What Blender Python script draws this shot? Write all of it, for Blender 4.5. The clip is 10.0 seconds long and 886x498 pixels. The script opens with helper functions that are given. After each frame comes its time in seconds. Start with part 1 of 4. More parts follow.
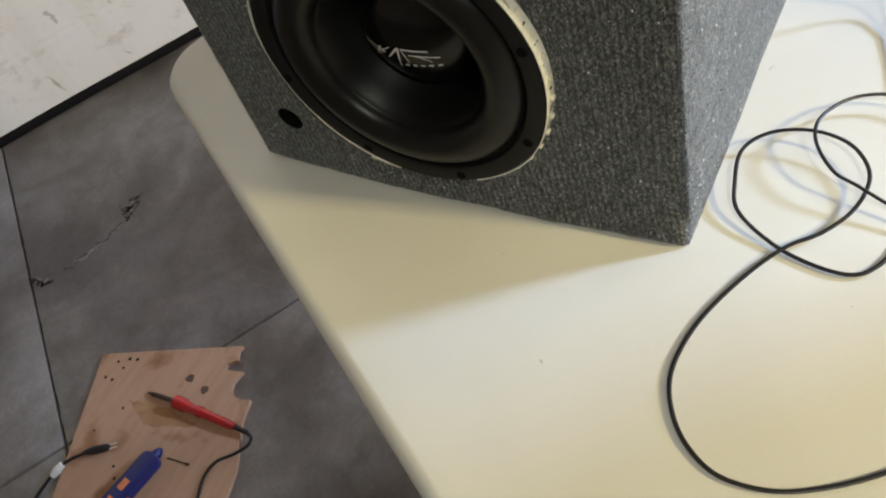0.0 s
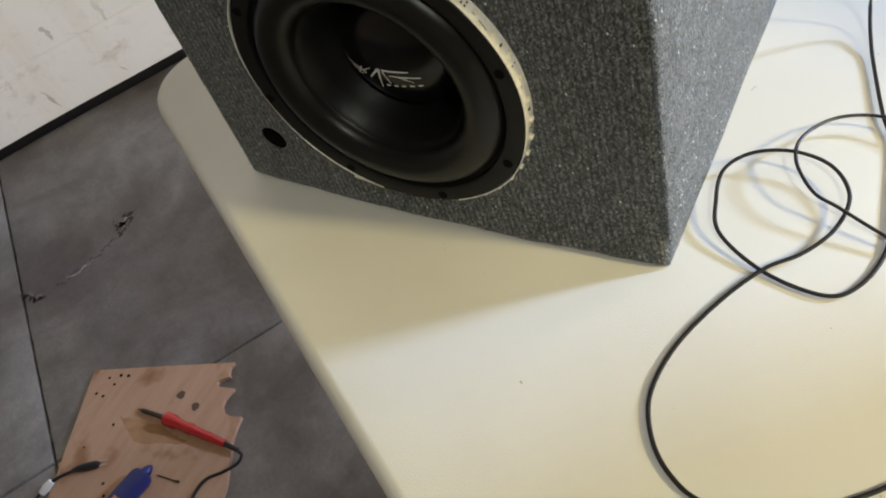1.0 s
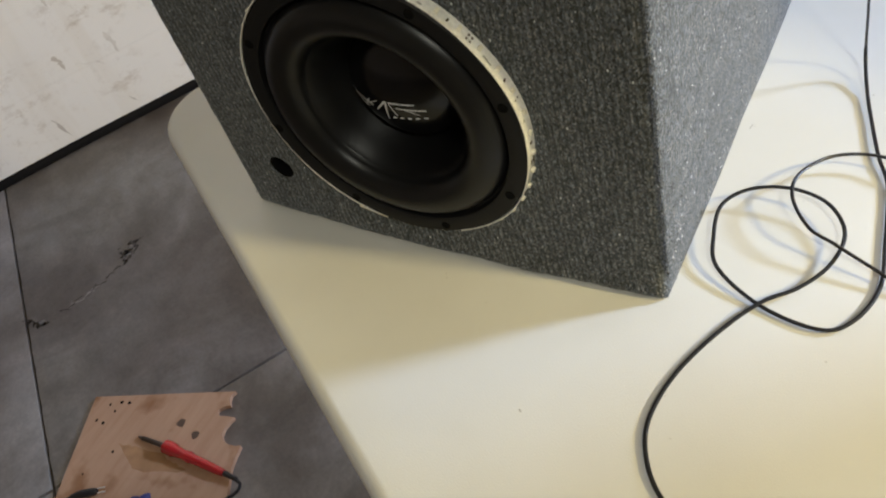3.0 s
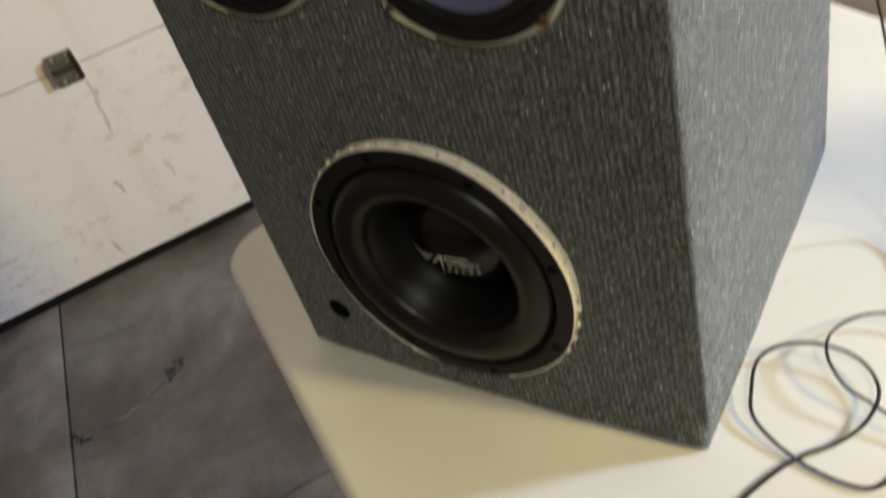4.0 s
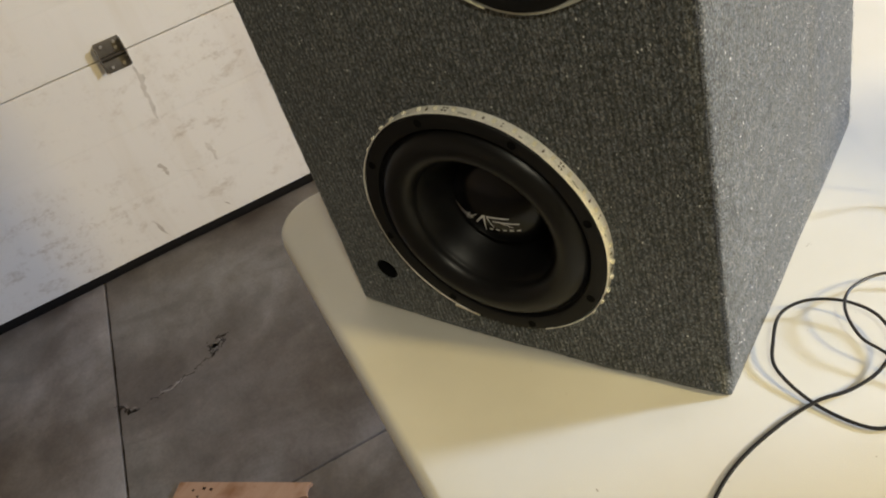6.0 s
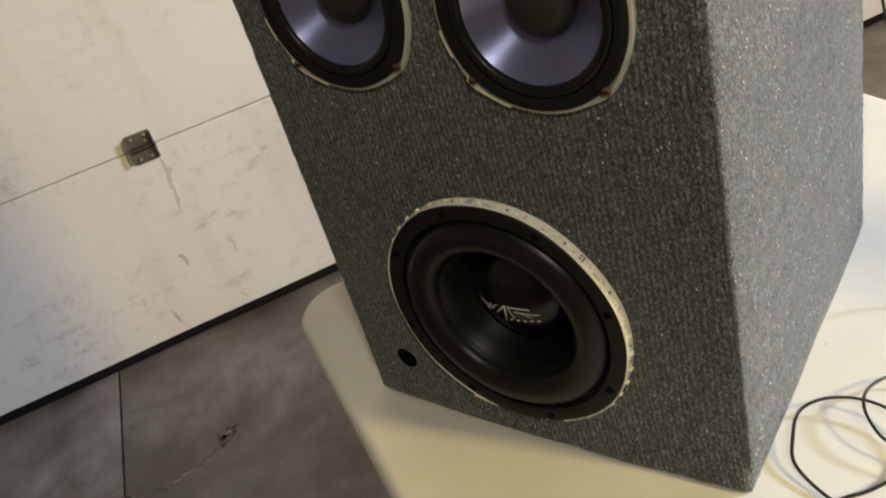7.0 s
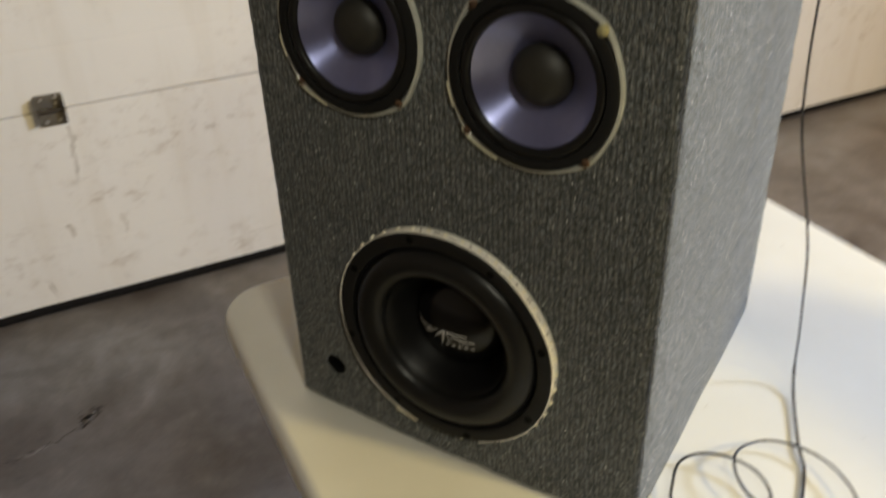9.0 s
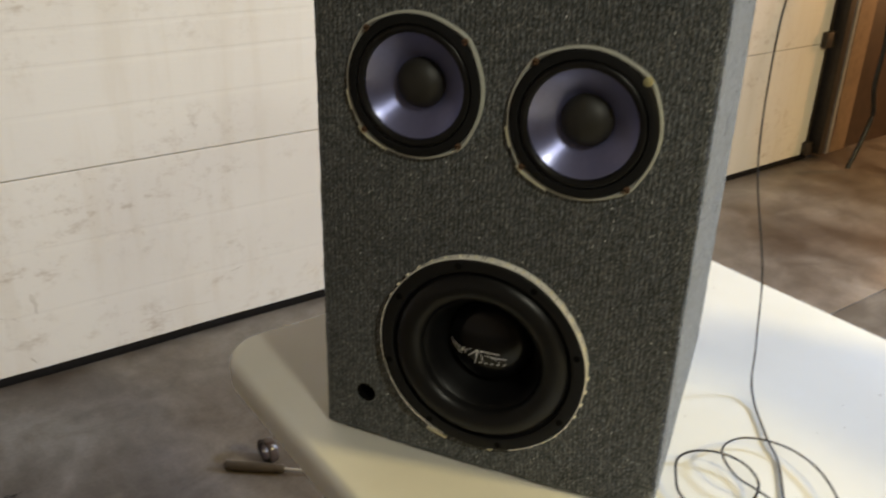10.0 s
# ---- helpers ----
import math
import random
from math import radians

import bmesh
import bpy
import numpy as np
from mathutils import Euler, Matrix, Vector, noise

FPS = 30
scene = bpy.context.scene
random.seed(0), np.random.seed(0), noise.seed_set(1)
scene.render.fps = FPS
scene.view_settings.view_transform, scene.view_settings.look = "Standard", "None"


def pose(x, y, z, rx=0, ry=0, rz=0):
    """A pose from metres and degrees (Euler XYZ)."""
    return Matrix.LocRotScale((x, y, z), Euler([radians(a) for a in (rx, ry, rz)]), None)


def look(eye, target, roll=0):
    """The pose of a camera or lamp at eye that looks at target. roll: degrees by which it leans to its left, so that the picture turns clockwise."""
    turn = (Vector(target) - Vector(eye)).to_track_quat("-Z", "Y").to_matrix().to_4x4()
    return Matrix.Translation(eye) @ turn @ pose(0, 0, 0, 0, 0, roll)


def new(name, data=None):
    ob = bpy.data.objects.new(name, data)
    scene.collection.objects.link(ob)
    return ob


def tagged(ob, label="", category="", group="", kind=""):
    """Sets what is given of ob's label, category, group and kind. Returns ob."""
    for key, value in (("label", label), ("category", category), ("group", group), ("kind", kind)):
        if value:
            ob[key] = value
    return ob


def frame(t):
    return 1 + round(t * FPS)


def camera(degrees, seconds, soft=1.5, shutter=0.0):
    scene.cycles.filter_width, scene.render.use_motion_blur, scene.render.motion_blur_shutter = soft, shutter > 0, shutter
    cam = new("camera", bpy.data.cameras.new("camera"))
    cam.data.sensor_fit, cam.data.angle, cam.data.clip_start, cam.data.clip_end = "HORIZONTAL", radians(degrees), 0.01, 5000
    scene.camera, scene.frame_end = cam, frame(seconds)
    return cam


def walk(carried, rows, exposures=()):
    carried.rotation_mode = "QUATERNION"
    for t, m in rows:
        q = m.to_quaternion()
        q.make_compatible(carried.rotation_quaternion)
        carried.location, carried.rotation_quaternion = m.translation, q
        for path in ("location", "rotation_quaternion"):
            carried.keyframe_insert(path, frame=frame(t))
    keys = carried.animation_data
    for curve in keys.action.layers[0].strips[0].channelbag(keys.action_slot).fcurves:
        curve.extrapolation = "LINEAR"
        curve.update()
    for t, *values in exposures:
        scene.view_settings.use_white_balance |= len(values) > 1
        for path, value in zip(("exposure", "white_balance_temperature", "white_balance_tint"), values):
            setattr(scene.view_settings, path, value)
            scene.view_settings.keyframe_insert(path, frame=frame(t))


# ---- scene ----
cam = camera(54.5, 10.0, soft=2.0, shutter=0.5)
PATH = [
    (0, (0.464, -0.334, 0.456), (-0.444, 0.611, -1.055), -22.3),
    (0.5, (0.47, -0.33, 0.456), (-0.448, 0.64, -1.033), -21.7),
    (1, (0.473, -0.326, 0.455), (-0.439, 0.646, -1.036), -21.7),
    (1.5, (0.474, -0.328, 0.457), (-0.45, 0.658, -1.017), -21.7),
    (2, (0.475, -0.327, 0.458), (-0.45, 0.658, -1.017), -21.6),
    (3.5, (0.48, -0.337, 0.466), (-0.465, 0.749, -0.923), -18.5),
    (4, (0.484, -0.345, 0.506), (-0.565, 0.831, -0.725), -18.4),
    (4.2, (0.490, -0.357, 0.521), (-0.576, 0.872, -0.644), -15.9),
    (4.5, (0.49, -0.377, 0.519), (-0.61, 0.772, -0.694), -17.2),
    (5, (0.498, -0.391, 0.527), (-0.615, 0.741, -0.689), -18.3),
    (6.5, (0.506, -0.403, 0.519), (-0.602, 0.723, -0.708), -20.2),
    (6.8, (0.506, -0.412, 0.526), (-0.672, 0.842, -0.488), -17.6),
    (7, (0.509, -0.413, 0.526), (-0.649, 0.842, -0.515), -17.3),
    (7.5, (0.507, -0.413, 0.525), (-0.64, 0.808, -0.567), -17.9),
    (8, (0.506, -0.416, 0.523), (-0.632, 0.806, -0.577), -17.6),
    (8.5, (0.511, -0.418, 0.542), (-0.536, 0.848, -0.599), -12.1),
    (8.7, (0.500, -0.433, 0.564), (-0.508, 0.846, -0.606), -8.5),
    (9, (0.484, -0.493, 0.572), (-0.430, 0.951, -0.467), -2.2),
    (9.3, (0.448, -0.561, 0.578), (-0.267, 1.075, -0.326), -2.1),
    (9.5, (0.416, -0.619, 0.567), (-0.346, 0.989, -0.344), -1.4),
    (9.8, (0.394, -0.667, 0.560), (-0.320, 0.993, -0.300), 0.0),
    (10, (0.392, -0.673, 0.570), (-0.270, 1.015, -0.275), 1.6),
]
walk(cam, [(t, look(eye, target, roll)) for t, eye, target, roll in PATH],
     exposures=[(0, -0.03, 5630, 15), (3.5, -0.05, 5740, 15.5), (4.5, -0.12, 6250, 15), (6.5, -0.08, 6250, 15), (7.5, -0.10, 6250, 15), (9.0, -0.12, 6100, 15), (10.0, -0.06, 5980, 14)])

# ---- world and lights ----
FLOOR = -0.74                 # the table top is z = 0
CEIL = 1.86
TURN = -32.6                  # the room and the table are turned against the cabinet
ROOM = pose(0, 0, 0, 0, 0, TURN)

world = bpy.data.worlds.new("world")
scene.world = world
world.use_nodes = True
world.node_tree.nodes["Background"].inputs["Color"].default_value = (0.8, 0.85, 1.0, 1)
world.node_tree.nodes["Background"].inputs["Strength"].default_value = 0.12


def area_lamp(name, eye, target, w, h, watts, colour, spread=180):
    data = bpy.data.lights.new(name, "AREA")
    data.shape, data.size, data.size_y, data.energy, data.color = "RECTANGLE", w, h, watts, colour
    data.spread = radians(spread)
    ob = new(name, data)
    ob.matrix_world = look(eye, target)
    return ob


area_lamp("warm_bulb", (1.30, -0.95, 1.55), (0.1, 0.1, 0.1), 0.16, 0.16, 13.5, (1.0, 0.95, 0.69))
area_lamp("far_warm_lamp", (3.35, 0.32, 1.76), (0.1, 0.1, 0), 0.3, 0.3, 118, (1.0, 0.78, 0.30))
# fill light with no fixture behind it, added to brighten the garage door
area_lamp("door_fill", ROOM @ Vector((0.3, 2.1, 1.80)), ROOM @ Vector((-1.49, 1.4, 0.4)), 0.9, 0.3, 13, (1.0, 0.90, 0.70))
area_lamp("cool_lamp", (3.58, 2.32, 1.57), (0.35, 0.1, 0.1), 0.42, 0.42, 62, (0.66, 0.80, 1.0), 100)
area_lamp("far_corner_lamp", ROOM @ Vector((-0.75, 4.9, 0.25)), ROOM @ Vector((-1.5, 3.2, -0.65)), 0.12, 0.12, 20, (1.0, 0.50, 0.18))


# ---- materials ----
def material(name):
    m = bpy.data.materials.new(name)
    m.use_nodes = True
    return m, m.node_tree.nodes, m.node_tree.links, m.node_tree.nodes["Principled BSDF"]


def plain(name, colour, rough=0.5, metal=0.0, vary=0.15, scale=60, bump=0.0, spec=0.5, coat=0.0, scale2=6, ring=0.0):
    """Colour with variation at two scales and a fine relief."""
    m, n, l, b = material(name)
    co = n.new("ShaderNodeTexCoord")
    fine, broad = n.new("ShaderNodeTexNoise"), n.new("ShaderNodeTexNoise")
    for tex, s in ((fine, scale), (broad, scale2)):
        tex.inputs["Scale"].default_value = s
        tex.inputs["Detail"].default_value = 5
        l.new(co.outputs["Object"], tex.inputs["Vector"])
    add = n.new("ShaderNodeMath")
    add.operation = "ADD"
    l.new(fine.outputs["Fac"], add.inputs[0])
    l.new(broad.outputs["Fac"], add.inputs[1])
    rng = n.new("ShaderNodeMapRange")
    rng.inputs["From Min"].default_value, rng.inputs["From Max"].default_value = 0.6, 1.4
    rng.inputs["To Min"].default_value, rng.inputs["To Max"].default_value = 1 - vary, 1 + vary
    l.new(add.outputs[0], rng.inputs["Value"])
    mix = n.new("ShaderNodeVectorMath")
    mix.operation = "SCALE"
    mix.inputs[0].default_value = colour
    l.new(rng.outputs[0], mix.inputs["Scale"])
    l.new(mix.outputs[0], b.inputs["Base Color"])
    b.inputs["Roughness"].default_value = rough
    b.inputs["Metallic"].default_value = metal
    b.inputs["Specular IOR Level"].default_value = spec
    b.inputs["Coat Weight"].default_value = coat
    b.inputs["Coat Roughness"].default_value = 0.22 if ring else 0.05
    if ring:
        tan = n.new("ShaderNodeTangent")
        tan.direction_type, tan.axis = "RADIAL", "Y"
        b.inputs["Anisotropic"].default_value = ring
        b.inputs["Anisotropic Rotation"].default_value = 0.25
        l.new(tan.outputs[0], b.inputs["Tangent"])
    if bump:
        bp = n.new("ShaderNodeBump")
        bp.inputs["Strength"].default_value, bp.inputs["Distance"].default_value = bump, 0.001
        l.new(fine.outputs["Fac"], bp.inputs["Height"])
        l.new(bp.outputs[0], b.inputs["Normal"])
    return m


def ramp(n, l, src, stops):
    r = n.new("ShaderNodeValToRGB")
    els = r.color_ramp.elements
    for k, (p, c) in enumerate(stops):
        e = els[k] if k < 2 else els.new(p)
        e.position, e.color = p, (*c, 1)
    l.new(src, r.inputs["Fac"])
    return r


def mixc(n, l, fac, a, b, mode="MIX"):
    m = n.new("ShaderNodeMix")
    m.data_type, m.blend_type = "RGBA", mode
    for s, v in ((m.inputs["Factor"], fac), (m.inputs["A"], a), (m.inputs["B"], b)):
        if hasattr(v, "links") or hasattr(v, "is_linked"):
            l.new(v, s)
        else:
            s.default_value = v if not isinstance(v, tuple) else (*v, 1)
    return m.outputs["Result"]


def noise_tex(n, l, vec, scale, detail=4, rough=0.5):
    t = n.new("ShaderNodeTexNoise")
    t.inputs["Scale"].default_value, t.inputs["Detail"].default_value, t.inputs["Roughness"].default_value = scale, detail, rough
    l.new(vec, t.inputs["Vector"])
    return t.outputs["Fac"]


def stretched(n, l, vec, sx, sy, sz):
    m = n.new("ShaderNodeMapping")
    m.inputs["Scale"].default_value = (sx, sy, sz)
    l.new(vec, m.inputs["Vector"])
    return m.outputs[0]


def carpet_material():
    """Salt-and-pepper needle felt with upright knitted ribs and single bright fibres."""
    m, n, l, b = material("ribbed_carpet")
    co = n.new("ShaderNodeTexCoord").outputs["Object"]

    def cells(scale):
        v = n.new("ShaderNodeTexVoronoi")
        v.inputs["Scale"].default_value = scale
        l.new(stretched(n, l, co, 1, 1, 0.6), v.inputs["Vector"])
        c = n.new("ShaderNodeSeparateColor")
        l.new(v.outputs["Color"], c.inputs[0])
        return v.outputs["Distance"], c.outputs[0], c.outputs[1]

    _, tuft, tint = cells(980)
    grain = noise_tex(n, l, co, 1050, 3, 0.7)
    clump = noise_tex(n, l, stretched(n, l, co, 1, 1, 0.5), 170, 4, 0.65)
    broad = noise_tex(n, l, co, 7, 3)
    col = ramp(n, l, tuft, [(0.0, (0.034, 0.037, 0.038)), (0.5, (0.083, 0.089, 0.091)), (0.85, (0.140, 0.147, 0.155)), (1.0, (0.21, 0.217, 0.228))])
    warm = ramp(n, l, tint, [(0.0, (1.08, 1.0, 0.88)), (1.0, (0.94, 1.0, 1.08))])
    base = mixc(n, l, 1.0, col.outputs[0], warm.outputs[0], "MULTIPLY")
    for src, lo, hi, d in ((grain, 0.36, 0.64, 0.40), (clump, 0.34, 0.66, 0.20), (broad, 0.3, 0.7, 0.10)):
        r = ramp(n, l, src, [(lo, (1 - d, 1 - d, 1 - d)), (hi, (1 + d, 1 + d, 1 + d))])
        base = mixc(n, l, 1.0, base, r.outputs[0], "MULTIPLY")
    # ribs run upright on every side
    sep = n.new("ShaderNodeSeparateXYZ")
    l.new(co, sep.inputs[0])
    xy = n.new("ShaderNodeMath")
    xy.operation = "ADD"
    l.new(sep.outputs[0], xy.inputs[0])
    l.new(sep.outputs[1], xy.inputs[1])
    wob = n.new("ShaderNodeMath")
    wob.operation = "MULTIPLY_ADD"
    l.new(noise_tex(n, l, co, 14, 2), wob.inputs[0])
    wob.inputs[1].default_value = 0.004
    l.new(xy.outputs[0], wob.inputs[2])
    sc = n.new("ShaderNodeMath")
    sc.operation = "MULTIPLY"
    l.new(wob.outputs[0], sc.inputs[0])
    sc.inputs[1].default_value = 2 * math.pi / 0.0044
    sn = n.new("ShaderNodeMath")
    sn.operation = "SINE"
    l.new(sc.outputs[0], sn.inputs[0])
    half = n.new("ShaderNodeMath")
    half.operation = "MULTIPLY_ADD"
    l.new(sn.outputs[0], half.inputs[0])
    half.inputs[1].default_value, half.inputs[2].default_value = 0.5, 0.5
    ribs = ramp(n, l, half.outputs[0], [(0.0, (0.66, 0.66, 0.66)), (0.55, (1.10, 1.10, 1.10))])
    # they show on the faces stretched over the front, less where the cloth runs round the side
    facing = n.new("ShaderNodeSeparateXYZ")
    l.new(n.new("ShaderNodeTexCoord").outputs["Normal"], facing.inputs[0])
    fro = n.new("ShaderNodeMath")
    fro.operation = "MULTIPLY_ADD"
    fro.use_clamp = True
    l.new(facing.outputs[1], fro.inputs[0])
    fro.inputs[1].default_value, fro.inputs[2].default_value = -1.0, 0.12
    base = mixc(n, l, fro.outputs[0], base, mixc(n, l, 1.0, base, ribs.outputs[0], "MULTIPLY"))
    # single bright fibres
    near_d, pick, _ = cells(380)
    near = ramp(n, l, near_d, [(0.14, (1, 1, 1)), (0.26, (0, 0, 0))])
    few = ramp(n, l, pick, [(0.960, (0, 0, 0)), (0.978, (1, 1, 1))])
    spark = mixc(n, l, 1.0, near.outputs[0], few.outputs[0], "MULTIPLY")
    base = mixc(n, l, spark, base, (0.82, 0.83, 0.82))
    l.new(base, b.inputs["Base Color"])
    b.inputs["Roughness"].default_value = 0.95
    b.inputs["Specular IOR Level"].default_value = 0.1
    b.inputs["Sheen Weight"].default_value = 0.22
    b.inputs["Sheen Roughness"].default_value = 0.5
    b.inputs["Sheen Tint"].default_value = (0.9, 0.95, 1.0, 1)
    hgt = n.new("ShaderNodeMath")
    hgt.operation = "MULTIPLY_ADD"
    l.new(half.outputs[0], hgt.inputs[0])
    hgt.inputs[1].default_value = 0.5
    l.new(grain, hgt.inputs[2])
    bp = n.new("ShaderNodeBump")
    bp.inputs["Strength"].default_value, bp.inputs["Distance"].default_value = 0.3, 0.0003
    l.new(hgt.outputs[0], bp.inputs["Height"])
    l.new(bp.outputs[0], b.inputs["Normal"])
    return m


def concrete_material():
    m, n, l, b = material("stained_concrete")
    co = n.new("ShaderNodeTexCoord").outputs["Object"]
    broad = noise_tex(n, l, co, 1.6, 6, 0.6)
    streak = noise_tex(n, l, stretched(n, l, co, 1.2, 2.0, 1), 2.6, 8, 0.68)
    grain = noise_tex(n, l, co, 130, 4, 0.7)
    a = ramp(n, l, broad, [(0.36, (0.105, 0.086, 0.073)), (0.50, (0.165, 0.149, 0.139)), (0.64, (0.225, 0.214, 0.207))])
    s = ramp(n, l, streak, [(0.36, (0.70, 0.66, 0.62)), (0.50, (1, 0.99, 0.98)), (0.64, (1.25, 1.24, 1.23))])
    g = ramp(n, l, grain, [(0.3, (0.86, 0.86, 0.86)), (0.7, (1.1, 1.1, 1.1))])
    swirl = n.new("ShaderNodeTexNoise")
    swirl.inputs["Scale"].default_value, swirl.inputs["Detail"].default_value, swirl.inputs["Distortion"].default_value = 6.5, 7, 1.4
    l.new(stretched(n, l, co, 1, 0.7, 1), swirl.inputs["Vector"])
    w = ramp(n, l, swirl.outputs["Fac"], [(0.34, (0.82, 0.79, 0.74)), (0.50, (1.02, 1.0, 0.95)), (0.66, (1.18, 1.16, 1.12))])
    base = mixc(n, l, 1.0, mixc(n, l, 1.0, a.outputs[0], s.outputs[0], "MULTIPLY"), g.outputs[0], "MULTIPLY")
    base = mixc(n, l, 1.0, base, w.outputs[0], "MULTIPLY")
    l.new(base, b.inputs["Base Color"])
    r = ramp(n, l, streak, [(0.35, (0.36, 0.36, 0.36)), (0.65, (0.56, 0.56, 0.56))])
    l.new(r.outputs[0], b.inputs["Roughness"])
    bp = n.new("ShaderNodeBump")
    bp.inputs["Strength"].default_value, bp.inputs["Distance"].default_value = 0.35, 0.002
    l.new(mixc(n, l, 0.3, broad, grain), bp.inputs["Height"])
    l.new(bp.outputs[0], b.inputs["Normal"])
    return m


def door_material():
    """White enamel with grey-brown smudges, faint runs and a few scrapes."""
    m, n, l, b = material("dirty_white_door_paint")
    co = n.new("ShaderNodeTexCoord").outputs["Object"]
    runs = noise_tex(n, l, stretched(n, l, co, 1, 9, 1.1), 1.3, 5, 0.6)
    where = noise_tex(n, l, stretched(n, l, co, 1, 1.2, 1.8), 1.9, 4, 0.6)
    smudge = noise_tex(n, l, stretched(n, l, co, 1, 5, 9), 2.4, 9, 0.78)
    fine = noise_tex(n, l, co, 26, 6, 0.7)
    broad = noise_tex(n, l, co, 1.1, 3)
    a = ramp(n, l, broad, [(0.3, (0.67, 0.635, 0.595)), (0.7, (0.74, 0.72, 0.695))])
    r = ramp(n, l, runs, [(0.34, (0.95, 0.935, 0.91)), (0.5, (1, 1, 1))])
    s = ramp(n, l, smudge, [(0.33, (0.66, 0.60, 0.54)), (0.47, (1, 1, 1))])
    f = ramp(n, l, fine, [(0.30, (0.80, 0.77, 0.74)), (0.45, (1, 1, 1))])
    dirty = ramp(n, l, where, [(0.45, (0, 0, 0)), (0.62, (1, 1, 1))])
    base = mixc(n, l, 1.0, a.outputs[0], r.outputs[0], "MULTIPLY")
    soiled = mixc(n, l, 1.0, mixc(n, l, 1.0, base, s.outputs[0], "MULTIPLY"), f.outputs[0], "MULTIPLY")
    l.new(mixc(n, l, dirty.outputs[0], base, soiled), b.inputs["Base Color"])
    b.inputs["Roughness"].default_value = 0.5
    bp = n.new("ShaderNodeBump")
    bp.inputs["Strength"].default_value, bp.inputs["Distance"].default_value = 0.25, 0.001
    l.new(noise_tex(n, l, stretched(n, l, co, 1, 6, 90), 3, 4), bp.inputs["Height"])
    l.new(bp.outputs[0], b.inputs["Normal"])
    return m


def table_material():
    m, n, l, b = material("offwhite_moulded_plastic")
    co = n.new("ShaderNodeTexCoord").outputs["Object"]
    broad = noise_tex(n, l, co, 5, 5)
    grain = noise_tex(n, l, co, 900, 2)
    specks = noise_tex(n, l, co, 70, 3, 0.6)
    a = ramp(n, l, broad, [(0.35, (0.70, 0.69, 0.64)), (0.65, (0.76, 0.755, 0.715))])
    s = ramp(n, l, specks, [(0.255, (0.40, 0.36, 0.31)), (0.285, (1, 1, 1))])
    l.new(mixc(n, l, 1.0, a.outputs[0], s.outputs[0], "MULTIPLY"), b.inputs["Base Color"])
    b.inputs["Roughness"].default_value = 0.62
    b.inputs["Specular IOR Level"].default_value = 0.3
    bp = n.new("ShaderNodeBump")
    bp.inputs["Strength"].default_value, bp.inputs["Distance"].default_value = 0.25, 0.0006
    l.new(grain, bp.inputs["Height"])
    l.new(bp.outputs[0], b.inputs["Normal"])
    return m


def plywood_material():
    m, n, l, b = material("plywood")
    co = n.new("ShaderNodeTexCoord").outputs["Object"]
    grain = noise_tex(n, l, stretched(n, l, co, 9, 1.2, 9), 9, 7, 0.6)
    burn = noise_tex(n, l, co, 11, 3)
    a = ramp(n, l, grain, [(0.3, (0.37, 0.212, 0.122)), (0.5, (0.405, 0.242, 0.145)), (0.7, (0.435, 0.27, 0.165))])
    s = ramp(n, l, burn, [(0.33, (0.62, 0.50, 0.36)), (0.43, (1, 1, 1))])
    l.new(mixc(n, l, 1.0, a.outputs[0], s.outputs[0], "MULTIPLY"), b.inputs["Base Color"])
    b.inputs["Roughness"].default_value = 0.7
    return m


def pile_material():
    m, n, l, b = material("carpet_fibres")
    rnd = n.new("ShaderNodeNewGeometry").outputs["Random Per Island"]
    col = ramp(n, l, rnd, [(0.0, (0.008, 0.009, 0.008)), (0.45, (0.035, 0.037, 0.035)), (0.85, (0.10, 0.105, 0.11)), (0.988, (0.13, 0.13, 0.14)), (0.998, (0.38, 0.38, 0.38))])
    l.new(col.outputs[0], b.inputs["Base Color"])
    b.inputs["Roughness"].default_value = 0.7
    b.inputs["Specular IOR Level"].default_value = 0.3
    return m


CARPET = carpet_material()
PILE = pile_material()
CONCRETE = concrete_material()
DOOR = door_material()
TABLE = table_material()
PLY = plywood_material()
BLACK_METAL = plain("black_stamped_steel", (0.0065, 0.0065, 0.007), 0.55, 0, 0.2, 300, 0.05, 0.25)
RUBBER = plain("dull_black_rubber", (0.0075, 0.0075, 0.0078), 0.36, 0, 0.25, 120, 0.05, 0.25)
CONE = plain("black_pulp_cone", (0.0045, 0.0045, 0.005), 0.42, 0, 0.2, 200, 0.1, 0.22)
CAP = plain("glossy_black_dust_cap", (0.004, 0.004, 0.005), 0.2, 0, 0.1, 50, 0, 0.3)
PRINT = plain("worn_silver_print", (0.62, 0.62, 0.63), 0.4, 0.0, 0.25, 500)
STRIP = plain("cream_led_tape", (0.86, 0.84, 0.78), 0.35, 0, 0.22, 420, 0.2, 0.5, 0.3, 60)
LED = plain("white_led_package", (0.90, 0.86, 0.70), 0.25, 0, 0.05)
COPPER = plain("dark_solder_pad", (0.10, 0.075, 0.04), 0.35, 0.5, 0.3)
MIDCONE = plain("violet_metallised_cone", (0.24, 0.26, 0.50), 0.40, 0.80, 0.06, 200, 0.03, 0.5, 0.7, ring=0.75)
MIDCAP = plain("dark_olive_dust_cap", (0.017, 0.016, 0.013), 0.55, 0, 0.2, 200)
FOAM = plain("black_gasket_foam", (0.010, 0.010, 0.0105), 0.8, 0, 0.2, 300, 0.1, 0.15)
FRAME = plain("greyed_clear_plastic", (0.44, 0.45, 0.41), 0.18, 0, 0.2, 80, 0.05, 0.7)
